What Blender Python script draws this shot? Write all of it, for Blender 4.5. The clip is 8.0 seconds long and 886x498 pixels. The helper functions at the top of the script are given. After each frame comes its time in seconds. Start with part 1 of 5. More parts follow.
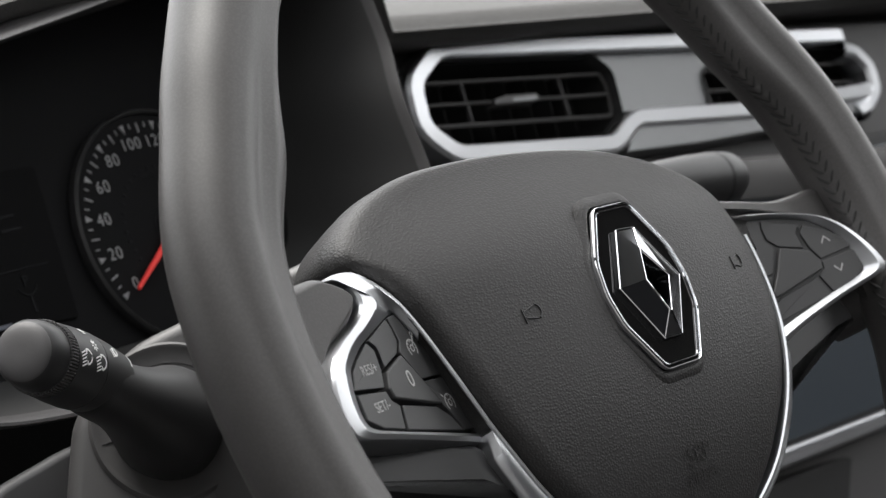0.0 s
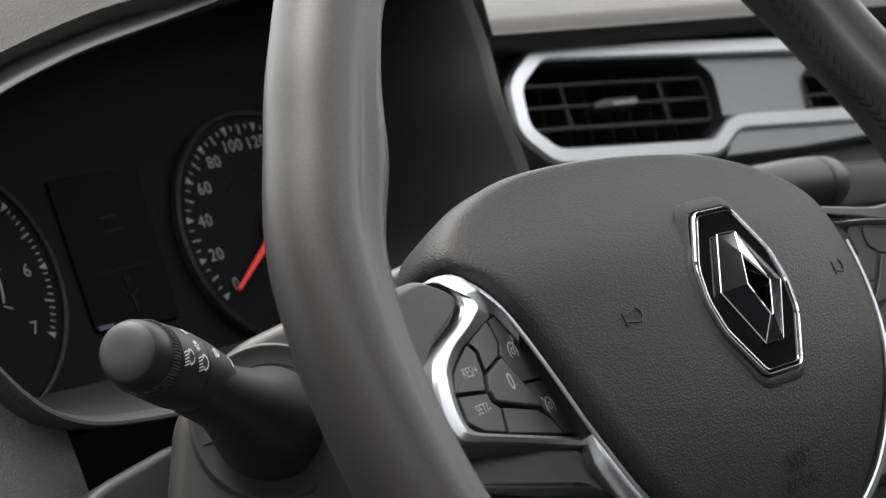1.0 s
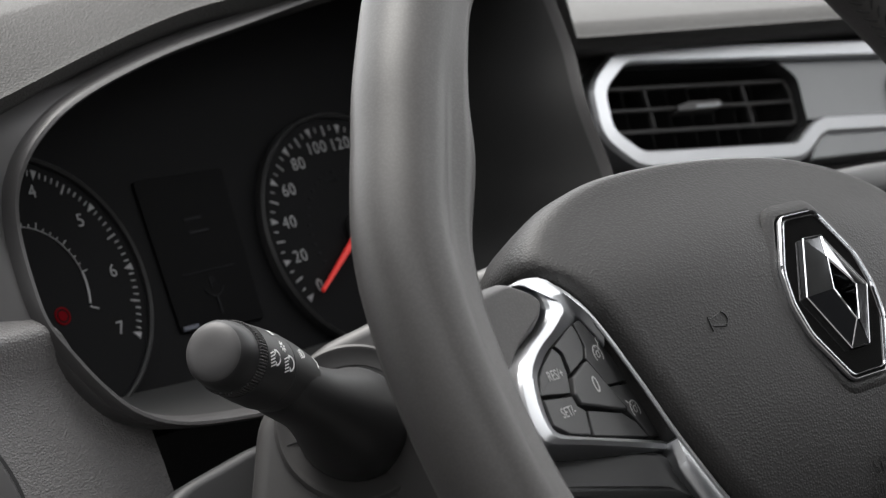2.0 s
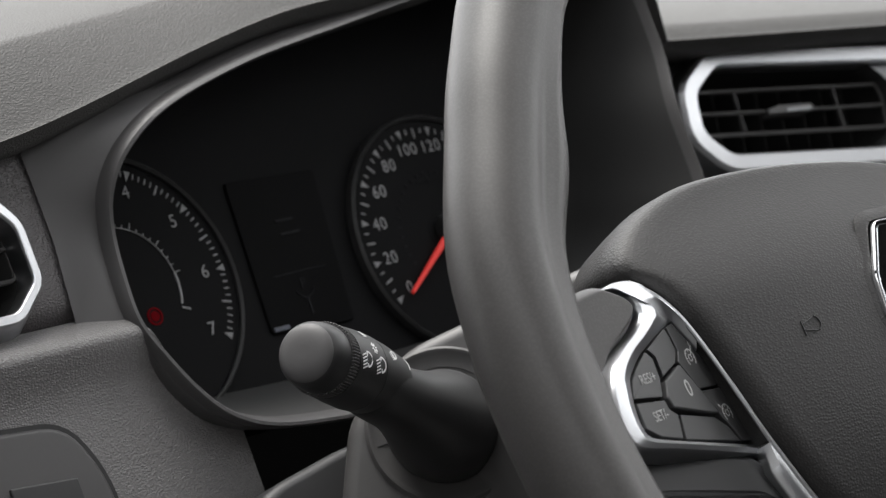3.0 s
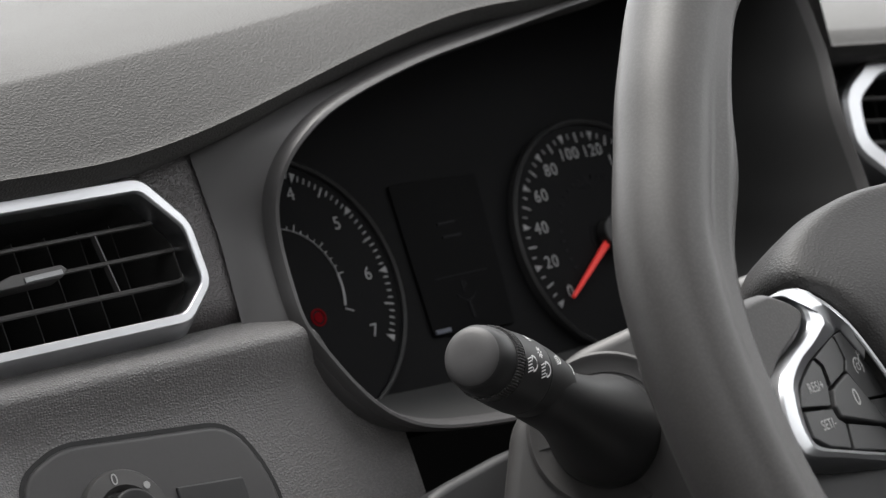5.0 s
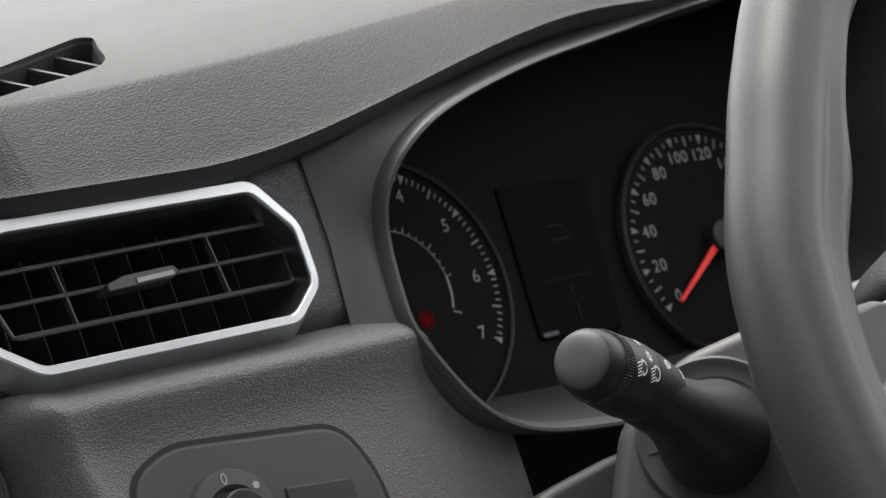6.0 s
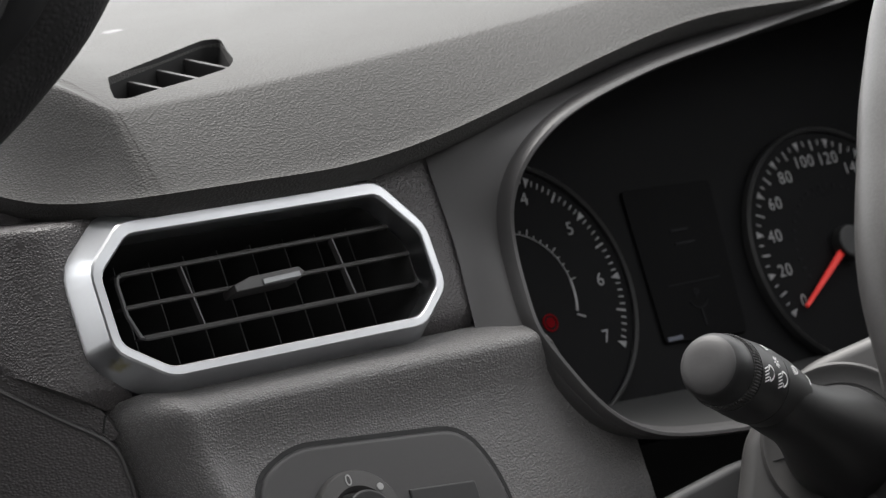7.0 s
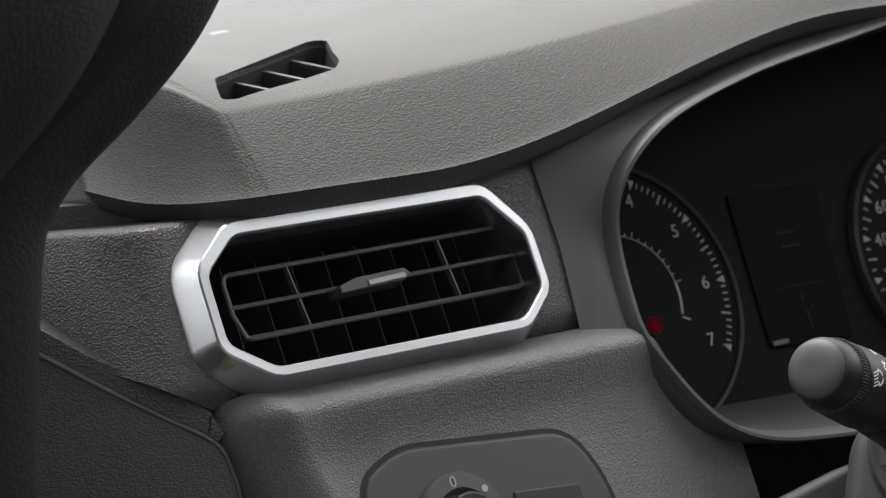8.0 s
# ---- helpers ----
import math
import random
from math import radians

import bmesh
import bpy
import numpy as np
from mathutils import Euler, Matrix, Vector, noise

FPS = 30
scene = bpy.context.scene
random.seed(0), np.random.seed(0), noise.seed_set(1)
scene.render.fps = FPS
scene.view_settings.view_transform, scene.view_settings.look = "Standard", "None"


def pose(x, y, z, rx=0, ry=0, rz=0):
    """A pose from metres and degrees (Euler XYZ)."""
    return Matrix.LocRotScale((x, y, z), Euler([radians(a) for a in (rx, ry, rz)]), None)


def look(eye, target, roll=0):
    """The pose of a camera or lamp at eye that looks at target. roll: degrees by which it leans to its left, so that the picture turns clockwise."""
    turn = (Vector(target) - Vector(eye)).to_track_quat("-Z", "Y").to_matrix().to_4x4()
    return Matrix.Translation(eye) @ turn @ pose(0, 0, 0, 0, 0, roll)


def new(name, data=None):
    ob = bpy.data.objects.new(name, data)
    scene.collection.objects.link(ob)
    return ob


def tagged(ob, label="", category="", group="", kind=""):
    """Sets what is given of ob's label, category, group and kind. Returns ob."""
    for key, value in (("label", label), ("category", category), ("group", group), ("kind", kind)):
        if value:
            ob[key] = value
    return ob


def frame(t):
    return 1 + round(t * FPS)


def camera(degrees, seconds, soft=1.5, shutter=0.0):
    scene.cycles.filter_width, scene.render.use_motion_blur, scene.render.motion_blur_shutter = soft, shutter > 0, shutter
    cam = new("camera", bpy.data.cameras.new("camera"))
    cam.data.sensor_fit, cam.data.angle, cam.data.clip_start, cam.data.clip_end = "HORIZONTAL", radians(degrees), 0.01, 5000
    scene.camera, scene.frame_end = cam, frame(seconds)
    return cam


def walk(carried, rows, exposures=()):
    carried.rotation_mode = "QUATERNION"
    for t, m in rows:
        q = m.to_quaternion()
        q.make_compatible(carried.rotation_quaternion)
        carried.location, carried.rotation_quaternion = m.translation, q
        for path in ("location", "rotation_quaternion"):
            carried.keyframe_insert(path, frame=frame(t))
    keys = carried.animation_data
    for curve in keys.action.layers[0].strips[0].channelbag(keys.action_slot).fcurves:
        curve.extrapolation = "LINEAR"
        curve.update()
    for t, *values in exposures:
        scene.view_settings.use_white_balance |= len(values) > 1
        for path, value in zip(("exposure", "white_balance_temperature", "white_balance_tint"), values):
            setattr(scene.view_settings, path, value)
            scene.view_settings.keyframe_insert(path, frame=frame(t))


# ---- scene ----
cam = camera(21.5, 8.0, 1.25)
cam.data.dof.use_dof, cam.data.dof.focus_distance, cam.data.dof.aperture_fstop = True, 0.775, 22.0
PATH = [
    (0, (-0.6602, -0.4336, 1.1328), (0.8995, 0.7863, 0.8518), -6.31),
    (0.5, (-0.6614, -0.4330, 1.1330), (0.8744, 0.8181, 0.8571), -6.27),
    (1, (-0.6626, -0.4325, 1.1333), (0.8481, 0.8500, 0.8632), -6.25),
    (2.5, (-0.6666, -0.4307, 1.1343), (0.7790, 0.9273, 0.8772), -6.18),
    (3, (-0.6680, -0.4300, 1.1347), (0.7526, 0.9550, 0.8823), -6.17),
    (3.5, (-0.6693, -0.4293, 1.1351), (0.7324, 0.9753, 0.8858), -6.14),
    (4, (-0.6707, -0.4285, 1.1355), (0.7097, 0.9977, 0.8898), -6.09),
    (4.5, (-0.6721, -0.4277, 1.1359), (0.6848, 1.0217, 0.8944), -6.05),
    (6, (-0.6759, -0.4248, 1.1368), (0.5923, 1.1051, 0.9101), -5.87),
    (6.5, (-0.6770, -0.4236, 1.1371), (0.5503, 1.1402, 0.9173), -5.83),
    (7, (-0.6780, -0.4224, 1.1373), (0.5131, 1.1698, 0.9225), -5.78),
    (7.5, (-0.6790, -0.4210, 1.1374), (0.4789, 1.1961, 0.9275), -5.75),
    (8, (-0.6798, -0.4196, 1.1375), (0.4451, 1.2213, 0.9323), -5.74),]
walk(cam, [(t, look(eye, target, roll)) for t, eye, target, roll in PATH])

# ---- sky, sun, exposure ----
scene.view_settings.exposure = 2.16
world = bpy.data.worlds.new("overcast_sky")
scene.world = world
world.use_nodes = True
wn, wl = world.node_tree.nodes, world.node_tree.links
sky = wn.new("ShaderNodeTexSky")
sky.sky_type, sky.sun_disc = "NISHITA", False
sky.sun_elevation, sky.sun_rotation = radians(70), radians(11)
grey = wn.new("ShaderNodeHueSaturation")
grey.inputs["Saturation"].default_value = 0.03
wl.new(sky.outputs["Color"], grey.inputs["Color"])
wl.new(grey.outputs["Color"], wn["Background"].inputs["Color"])
wn["Background"].inputs["Strength"].default_value = 0.145
sun_data = bpy.data.lights.new("sun", "SUN")
sun_data.energy, sun_data.angle, sun_data.color = 1.0, radians(40), (1.0, 0.97, 0.92)
sun = new("sun", sun_data)
sun.matrix_world = look((0.43, 2.4, 7.3), (0, 0.2, 1))

Z0 = 1.0  # height of the steering wheel's hub over the road


# ---- materials ----
def material(name, color, rough=0.5, metal=0.0, grain=0.0, depth=0.0003, vary=0.12, speck=0.0, coat=0.0, emit=None, spec=0.5):
    m = bpy.data.materials.new(name)
    m.use_nodes = True
    n, l = m.node_tree.nodes, m.node_tree.links
    b = n["Principled BSDF"]
    b.inputs["Metallic"].default_value = metal
    b.inputs["Specular IOR Level"].default_value = spec
    b.inputs["Coat Weight"].default_value = coat
    b.inputs["Coat Roughness"].default_value = 0.08
    coord = n.new("ShaderNodeTexCoord")
    big = n.new("ShaderNodeTexNoise")
    big.inputs["Scale"].default_value, big.inputs["Detail"].default_value = 22.0, 4.0
    l.new(coord.outputs["Object"], big.inputs["Vector"])
    fine = n.new("ShaderNodeTexNoise")
    fine.inputs["Scale"].default_value, fine.inputs["Detail"].default_value = 900.0, 3.0
    l.new(coord.outputs["Object"], fine.inputs["Vector"])
    mix = n.new("ShaderNodeMix")
    mix.data_type = "RGBA"
    mix.inputs[6].default_value = (*[c * (1 - vary) for c in color], 1)
    mix.inputs[7].default_value = (*[min(1, c * (1 + vary)) for c in color], 1)
    add = n.new("ShaderNodeMath")
    add.operation = "MULTIPLY_ADD"
    add.inputs[1].default_value = 0.35
    l.new(fine.outputs["Fac"], add.inputs[0])
    scaled = n.new("ShaderNodeMath")
    scaled.operation = "MULTIPLY"
    scaled.inputs[1].default_value = 0.65
    l.new(big.outputs["Fac"], scaled.inputs[0])
    l.new(scaled.outputs[0], add.inputs[2])
    l.new(add.outputs[0], mix.inputs[0])
    l.new(mix.outputs[2], b.inputs["Base Color"])
    r = n.new("ShaderNodeMapRange")
    r.inputs["To Min"].default_value, r.inputs["To Max"].default_value = max(0.02, rough - 0.06), min(1.0, rough + 0.06)
    l.new(big.outputs["Fac"], r.inputs["Value"])
    l.new(r.outputs["Result"], b.inputs["Roughness"])
    if grain:
        warp = n.new("ShaderNodeTexNoise")
        warp.inputs["Scale"].default_value = 0.6 / grain
        l.new(coord.outputs["Object"], warp.inputs["Vector"])
        shift = n.new("ShaderNodeVectorMath")
        shift.operation = "MULTIPLY_ADD"
        shift.inputs[1].default_value = (grain * 0.35,) * 3
        l.new(warp.outputs["Color"], shift.inputs[0])
        long = n.new("ShaderNodeVectorMath")
        long.operation = "MULTIPLY"
        long.inputs[1].default_value = (0.74, 1.0, 1.0)
        l.new(coord.outputs["Object"], long.inputs[0])
        l.new(long.outputs[0], shift.inputs[2])
        cells = n.new("ShaderNodeTexVoronoi")
        cells.feature = "SMOOTH_F1"
        cells.inputs["Scale"].default_value = 1.0 / grain
        cells.inputs["Smoothness"].default_value = 0.35
        cells.inputs["Randomness"].default_value = 0.85
        l.new(shift.outputs[0], cells.inputs["Vector"])
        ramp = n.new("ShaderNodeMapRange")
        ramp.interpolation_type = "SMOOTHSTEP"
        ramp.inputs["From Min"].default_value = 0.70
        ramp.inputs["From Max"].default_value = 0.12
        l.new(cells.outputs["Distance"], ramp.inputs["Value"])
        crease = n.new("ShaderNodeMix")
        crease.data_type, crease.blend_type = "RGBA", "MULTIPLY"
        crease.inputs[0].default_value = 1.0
        # shade between the pebbles, put into the base colour
        groove_shade = n.new("ShaderNodeMapRange")
        groove_shade.inputs["To Min"].default_value = 0.82
        l.new(ramp.outputs["Result"], groove_shade.inputs["Value"])
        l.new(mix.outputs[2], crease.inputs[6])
        l.new(groove_shade.outputs["Result"], crease.inputs[7])
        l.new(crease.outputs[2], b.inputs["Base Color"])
        bump = n.new("ShaderNodeBump")
        bump.inputs["Strength"].default_value = 1.0
        bump.inputs["Distance"].default_value = depth
        l.new(ramp.outputs["Result"], bump.inputs["Height"])
        l.new(bump.outputs["Normal"], b.inputs["Normal"])
    elif depth:
        bump = n.new("ShaderNodeBump")
        bump.inputs["Strength"].default_value = 0.5
        bump.inputs["Distance"].default_value = depth
        l.new(fine.outputs["Fac"], bump.inputs["Height"])
        l.new(bump.outputs["Normal"], b.inputs["Normal"])
    if emit:
        b.inputs["Emission Color"].default_value = (*emit[0], 1)
        b.inputs["Emission Strength"].default_value = emit[1]
    return m


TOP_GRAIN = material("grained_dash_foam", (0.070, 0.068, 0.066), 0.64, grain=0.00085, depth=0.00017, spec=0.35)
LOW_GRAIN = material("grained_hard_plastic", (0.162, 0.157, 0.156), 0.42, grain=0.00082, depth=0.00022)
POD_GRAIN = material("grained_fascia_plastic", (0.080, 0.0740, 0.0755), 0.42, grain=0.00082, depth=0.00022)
SMOOTH = material("smooth_grey_plastic", (0.058, 0.056, 0.057), 0.44, depth=0.00004)
COLUMN = material("column_plastic", (0.055, 0.053, 0.053), 0.5, depth=0.00005)
SHROUD = material("shroud_plastic", (0.062, 0.060, 0.060), 0.5, depth=0.00005)
LEATHER = material("rim_leather", (0.062, 0.059, 0.058), 0.46, grain=0.0008, depth=0.000015)
PADSKIN = material("airbag_skin", (0.027, 0.0260, 0.0258), 0.50, grain=0.00085, depth=0.00008, spec=0.40)
BUTTON = material("button_rubber", (0.028, 0.028, 0.029), 0.5, depth=0.00003)
LOUVRE = material("louvre_plastic", (0.055, 0.053, 0.053), 0.42, depth=0.00003)
BLACK = material("black_plastic", (0.020, 0.020, 0.0205), 0.45, depth=0.00003, spec=0.35)
SATIN_BLACK = material("satin_black_plastic", (0.010, 0.010, 0.0105), 0.32, depth=0.00002, spec=0.4)
DEEP = material("duct_black", (0.030, 0.030, 0.030), 0.7, depth=0.00003, spec=0.15)
WELL = material("well_black", (0.032, 0.032, 0.032), 0.6, depth=0.00003, spec=0.25)
GLOSS = material("piano_black", (0.006, 0.006, 0.006), 0.06, depth=0.0, vary=0.02, coat=0.3)
SATIN = material("satin_silver", (0.58, 0.59, 0.61), 0.33, metal=1.0, depth=0.00001, vary=0.05)
# chrome with the dark reflections of the lozenge put into its colour
DIMMED_CHROME = material("dimmed_chrome", (0.22, 0.225, 0.235), 0.07, metal=1.0, depth=0.0, vary=0.02)
CHROME = material("bright_chrome", (0.85, 0.86, 0.88), 0.05, metal=1.0, depth=0.0, vary=0.02)
FACE = material("gauge_face", (0.0090, 0.0090, 0.0095), 0.65, depth=0.00002, spec=0.035)
SCREEN = material("display_glass", (0.0045, 0.0045, 0.0048), 0.6, depth=0.0, spec=0.03)
WHITE = material("white_print", (0.36, 0.36, 0.36), 0.6, depth=0.0, vary=0.05)
GAUGE_PRINT = material("gauge_print", (0.225, 0.225, 0.23), 0.6, depth=0.0, vary=0.08)
DIM = material("grey_print", (0.0145, 0.0145, 0.0160), 0.6, depth=0.0, vary=0.05, spec=0.05)
RED = material("needle_red", (0.55, 0.03, 0.025), 0.5, depth=0.0, emit=((0.9, 0.04, 0.03), 0.05))
LAMP = material("warning_lamp_red", (0.06, 0.002, 0.004), 0.7, depth=0.0, spec=0.02, emit=((0.9, 0.01, 0.02), 0.008))
RUBBER = material("seal_rubber", (0.010, 0.010, 0.0105), 0.75, depth=0.00006, spec=0.15)
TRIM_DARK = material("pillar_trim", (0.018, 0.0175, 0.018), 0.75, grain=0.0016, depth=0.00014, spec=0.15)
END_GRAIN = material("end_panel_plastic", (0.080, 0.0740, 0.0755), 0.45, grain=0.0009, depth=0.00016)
THREAD = material("black_thread", (0.02, 0.02, 0.02), 0.6, depth=0.00003)
GREY_TRIM = material("centre_grey_trim", (0.24, 0.245, 0.25), 0.36, metal=0.5, depth=0.00002)
PAINT = material("car_paint", (0.12, 0.12, 0.13), 0.3, depth=0.0, coat=0.5)
CLOTH = material("headliner_cloth", (0.62, 0.61, 0.59), 0.9, grain=0.003, depth=0.0003)
SEATCLOTH = material("seat_cloth", (0.03, 0.03, 0.032), 0.9, grain=0.003, depth=0.0004)
WALL = material("dark_render", (0.26, 0.255, 0.25), 0.9, grain=0.01, depth=0.002)
ASPHALT = material("asphalt", (0.10, 0.10, 0.10), 0.9, grain=0.012, depth=0.003)


# ---- building helpers ----
def crisp(me, limit):
    """Smooth shading within the limit, the larger faces giving the lead, so that flats stay flat beside rounded edges."""
    if len(me.polygons) > 6000:
        me.set_sharp_from_angle(angle=radians(limit))
        return
    near = [[] for _ in me.vertices]
    for p in me.polygons:
        for v in p.vertices:
            near[v].append(p.index)
    face = [(p.normal.copy(), p.area) for p in me.polygons]
    least, out = math.cos(radians(limit)), []
    for p in me.polygons:
        for v in p.vertices:
            n = Vector()
            if p.use_smooth:
                for k in near[v]:
                    if face[k][0].dot(p.normal) > least:
                        n += face[k][0] * face[k][1]
            out.append(n.normalized() if n.length else p.normal.copy())
    me.normals_split_custom_set(out)


def plain_normals(me):
    """Forgets normals that were set before the mesh was cut or joined."""
    if "custom_normal" in me.attributes:
        me.attributes.remove(me.attributes["custom_normal"])


def part(name, bm, mat_, parent, label="", smooth=True, m=None):
    me = bpy.data.meshes.new(name)
    bmesh.ops.recalc_face_normals(bm, faces=bm.faces)
    bm.to_mesh(me)
    bm.free()
    for p in me.polygons:
        p.use_smooth = bool(smooth) and len(p.vertices) <= 4
    me.materials.append(mat_)
    ob = new(name, me)
    ob.parent = parent
    if m is not None:
        ob.matrix_basis = m
    if label:
        tagged(ob, label)
    if smooth:
        crisp(me, 38)
    return ob


def thing(name, m, label, category, group="", kind=""):
    ob = new(name)
    ob.empty_display_size = 0.02
    ob.matrix_basis = m
    return tagged(ob, label, category, group, kind)


def at(x=0.0, y=0.0, z=0.0):
    return Matrix.Translation((x, y, z + Z0))


def tilted(x, y, z, tilt, yaw=0.0, spin=0.0):
    """A frame whose x runs to the right, y up along a face that leans back by tilt degrees, z out of it towards the driver."""
    return at(x, y, z) @ pose(0, 0, 0, 90 - tilt, 0, yaw) @ pose(0, 0, 0, 0, 0, spin)


def nearer(k):
    """Moves a thing along the line of sight of someone who stands at the open door, its size with it."""
    e = Vector((-0.672, -0.428, 0.135 + Z0))
    return Matrix.Translation(e) @ Matrix.Scale(k, 4) @ Matrix.Translation(-e)


def spline(ctrl, per=6, closed=True):
    pts, n = [Vector(c) for c in ctrl], len(ctrl)
    out = []
    for i in range(n if closed else n - 1):
        if closed:
            a, b, c, d = (pts[(i + k - 1) % n] for k in range(4))
        else:
            b, c = pts[i], pts[i + 1]
            a = pts[i - 1] if i else 2 * b - c
            d = pts[i + 2] if i + 2 < n else 2 * c - b
        for j in range(per):
            t = j / per
            out.append(0.5 * ((2 * b) + (c - a) * t + (2 * a - 5 * b + 4 * c - d) * t * t + (3 * b - a - 3 * c + d) * t ** 3))
    if not closed:
        out.append(pts[-1])
    return out


def rounded(poly, r, n=4):
    """A polygon with its corners cut to arcs of about radius r (or one radius a corner)."""
    pts, out = [Vector(p) for p in poly], []
    for i, p in enumerate(pts):
        rr = r[i] if isinstance(r, (list, tuple)) else r
        a, b = (pts[i - 1] - p), (pts[(i + 1) % len(pts)] - p)
        d = min(rr, 0.45 * a.length, 0.45 * b.length)
        a, b = p + a.normalized() * d, p + b.normalized() * d
        for k in range(n + 1):
            t = k / n
            out.append((1 - t) ** 2 * a + 2 * t * (1 - t) * p + t * t * b)
    return out


def area(poly):
    return sum(a.x * b.y - b.x * a.y for a, b in zip(poly, poly[1:] + poly[:1])) / 2


def inset(poly, d):
    """The closed outline moved inwards by d (outwards: minus)."""
    s, out, n = (1 if area(poly) > 0 else -1), [], len(poly)
    for i, p in enumerate(poly):
        e, f = p - poly[i - 1], poly[(i + 1) % n] - p
        if e.length < 1e-9 or f.length < 1e-9:
            e = f = poly[(i + 1) % n] - poly[i - 1]
        e, f = e.normalized(), f.normalized()
        m = Vector((-(e.y + f.y), e.x + f.x))
        if m.length < 1e-6:
            m = Vector((-f.y, f.x))
        m.normalize()
        k = max(0.5, m.dot(Vector((-f.y, f.x))))
        out.append(p + m * (s * d / k))
    return out


def resample(poly, n, closed=True):
    pts = [Vector(p) for p in poly] + ([Vector(poly[0])] if closed else [])
    lens = [0.0]
    for a, b in zip(pts, pts[1:]):
        lens.append(lens[-1] + (b - a).length)
    out, j = [], 0
    for i in range(n):
        s = lens[-1] * i / (n if closed else n - 1)
        while j < len(pts) - 2 and lens[j + 1] < s:
            j += 1
        t = (s - lens[j]) / max(1e-12, lens[j + 1] - lens[j])
        out.append(pts[j].lerp(pts[j + 1], min(1.0, t)))
    return out


def loft(loops, closed=True, cap0=False, cap1=False, bm=None):
    """Faces between loops of equal count, each a list of 3D points."""
    bm = bm or bmesh.new()
    rows = [[bm.verts.new(p) for p in loop] for loop in loops]
    n = len(rows[0])
    for a, b in zip(rows, rows[1:]):
        for i in range(n if closed else n - 1):
            j = (i + 1) % n
            bm.faces.new((a[i], a[j], b[j], b[i]))
    if cap0:
        bm.faces.new(rows[0][::-1])
    if cap1:
        bm.faces.new(rows[-1])
    return bm


def flat(poly, z):
    return [Vector((p.x, p.y, z)) for p in poly]


def plate(outline, z0, z1, bevel=0.001, bm=None, crown=0.0):
    """A solid plate on an outline, its upper edge rounded."""
    steps = [flat(outline, z0), flat(outline, z1 - bevel)]
    for a in (30, 60, 90):
        steps.append(flat(inset(outline, bevel * (1 - math.cos(radians(a)))), z1 - bevel + bevel * math.sin(radians(a))))
    bm = loft(steps, cap0=True, bm=bm)
    bm.verts.ensure_lookup_table()
    top = bm.verts[-len(outline):]
    if crown:
        c = Vector((sum(v.co.x for v in top) / len(top), sum(v.co.y for v in top) / len(top), z1 + crown))
        mid = bm.verts.new(c)
        for i, v in enumerate(top):
            bm.faces.new((v, top[(i + 1) % len(top)], mid))
    else:
        bm.faces.new(top)
    return bm


def _ring(loops3, bm=None):
    """A closed band: loops joined one to the next and the last to the first."""
    bm = bm or bmesh.new()
    rows = [[bm.verts.new(p) for p in loop] for loop in loops3]
    n = len(rows[0])
    for a, b in zip(rows, rows[1:] + rows[:1]):
        for i in range(n):
            j = (i + 1) % n
            bm.faces.new((a[i], a[j], b[j], b[i]))
    return bm


def tube(path, radius, sides=8, cap=True, bm=None):
    """A round bar along a path; radius a number or one a point."""
    pts = [Vector(p) for p in path]
    loops, a = [], None
    for i, p in enumerate(pts):
        d = (pts[min(i + 1, len(pts) - 1)] - pts[max(i - 1, 0)]).normalized()
        if a is None:
            a = d.cross(Vector((0, 0, 1)) if abs(d.z) < 0.95 else Vector((0, 1, 0)))
        a = (a - d * a.dot(d)).normalized()
        b = a.cross(d)
        r = radius[i] if isinstance(radius, (list, tuple)) else radius
        loops.append([p + r * (math.cos(2 * math.pi * k / sides) * a + math.sin(2 * math.pi * k / sides) * b) for k in range(sides)])
    return loft(loops, cap0=cap, cap1=cap, bm=bm)


def box(cx, cy, cz, sx, sy, sz, bevel=0.0, bm=None):
    o = [Vector((cx + a * sx / 2, cy + b * sy / 2)) for a, b in ((-1, -1), (1, -1), (1, 1), (-1, 1))]
    return plate(rounded(o, bevel, 2) if bevel else o, cz - sz / 2, cz + sz / 2, max(bevel, 0.0002), bm=bm)


def writing(text, size, mat_, parent, m, name="print", label=""):
    cu = bpy.data.curves.new(name, "FONT")
    cu.body, cu.size, cu.align_x, cu.align_y, cu.extrude = text, size, "CENTER", "CENTER", 0.00006
    tmp = new("tmp", cu)
    deps = bpy.context.evaluated_depsgraph_get()
    me = bpy.data.meshes.new_from_object(tmp.evaluated_get(deps))
    bpy.data.objects.remove(tmp)
    bm = bmesh.new()
    bm.from_mesh(me)
    bmesh.ops.remove_doubles(bm, verts=bm.verts, dist=0.0000001)
    bm.to_mesh(me)
    bm.free()
    me.name = name
    me.materials.clear()
    me.materials.append(mat_)
    ob = new(name, me)
    ob.parent, ob.matrix_basis = parent, m
    if label:
        tagged(ob, label)
    return ob


def smoothstep(a, b, x):
    t = max(0.0, min(1.0, (x - a) / (b - a)))
    return t * t * (3 - 2 * t)


def softened(path, r, n=3):
    """An open 2D path with its inner corners cut to arcs."""
    pts = [Vector(p) for p in path]
    out = [pts[0]]
    for a, p, b in zip(pts, pts[1:], pts[2:]):
        d = min(r, 0.4 * (p - a).length, 0.4 * (b - p).length)
        s, e = p + (a - p).normalized() * d, p + (b - p).normalized() * d
        out += [(1 - t) ** 2 * s + 2 * t * (1 - t) * p + t * t * e for t in [k / n for k in range(n + 1)]]
    return out + [pts[-1]]


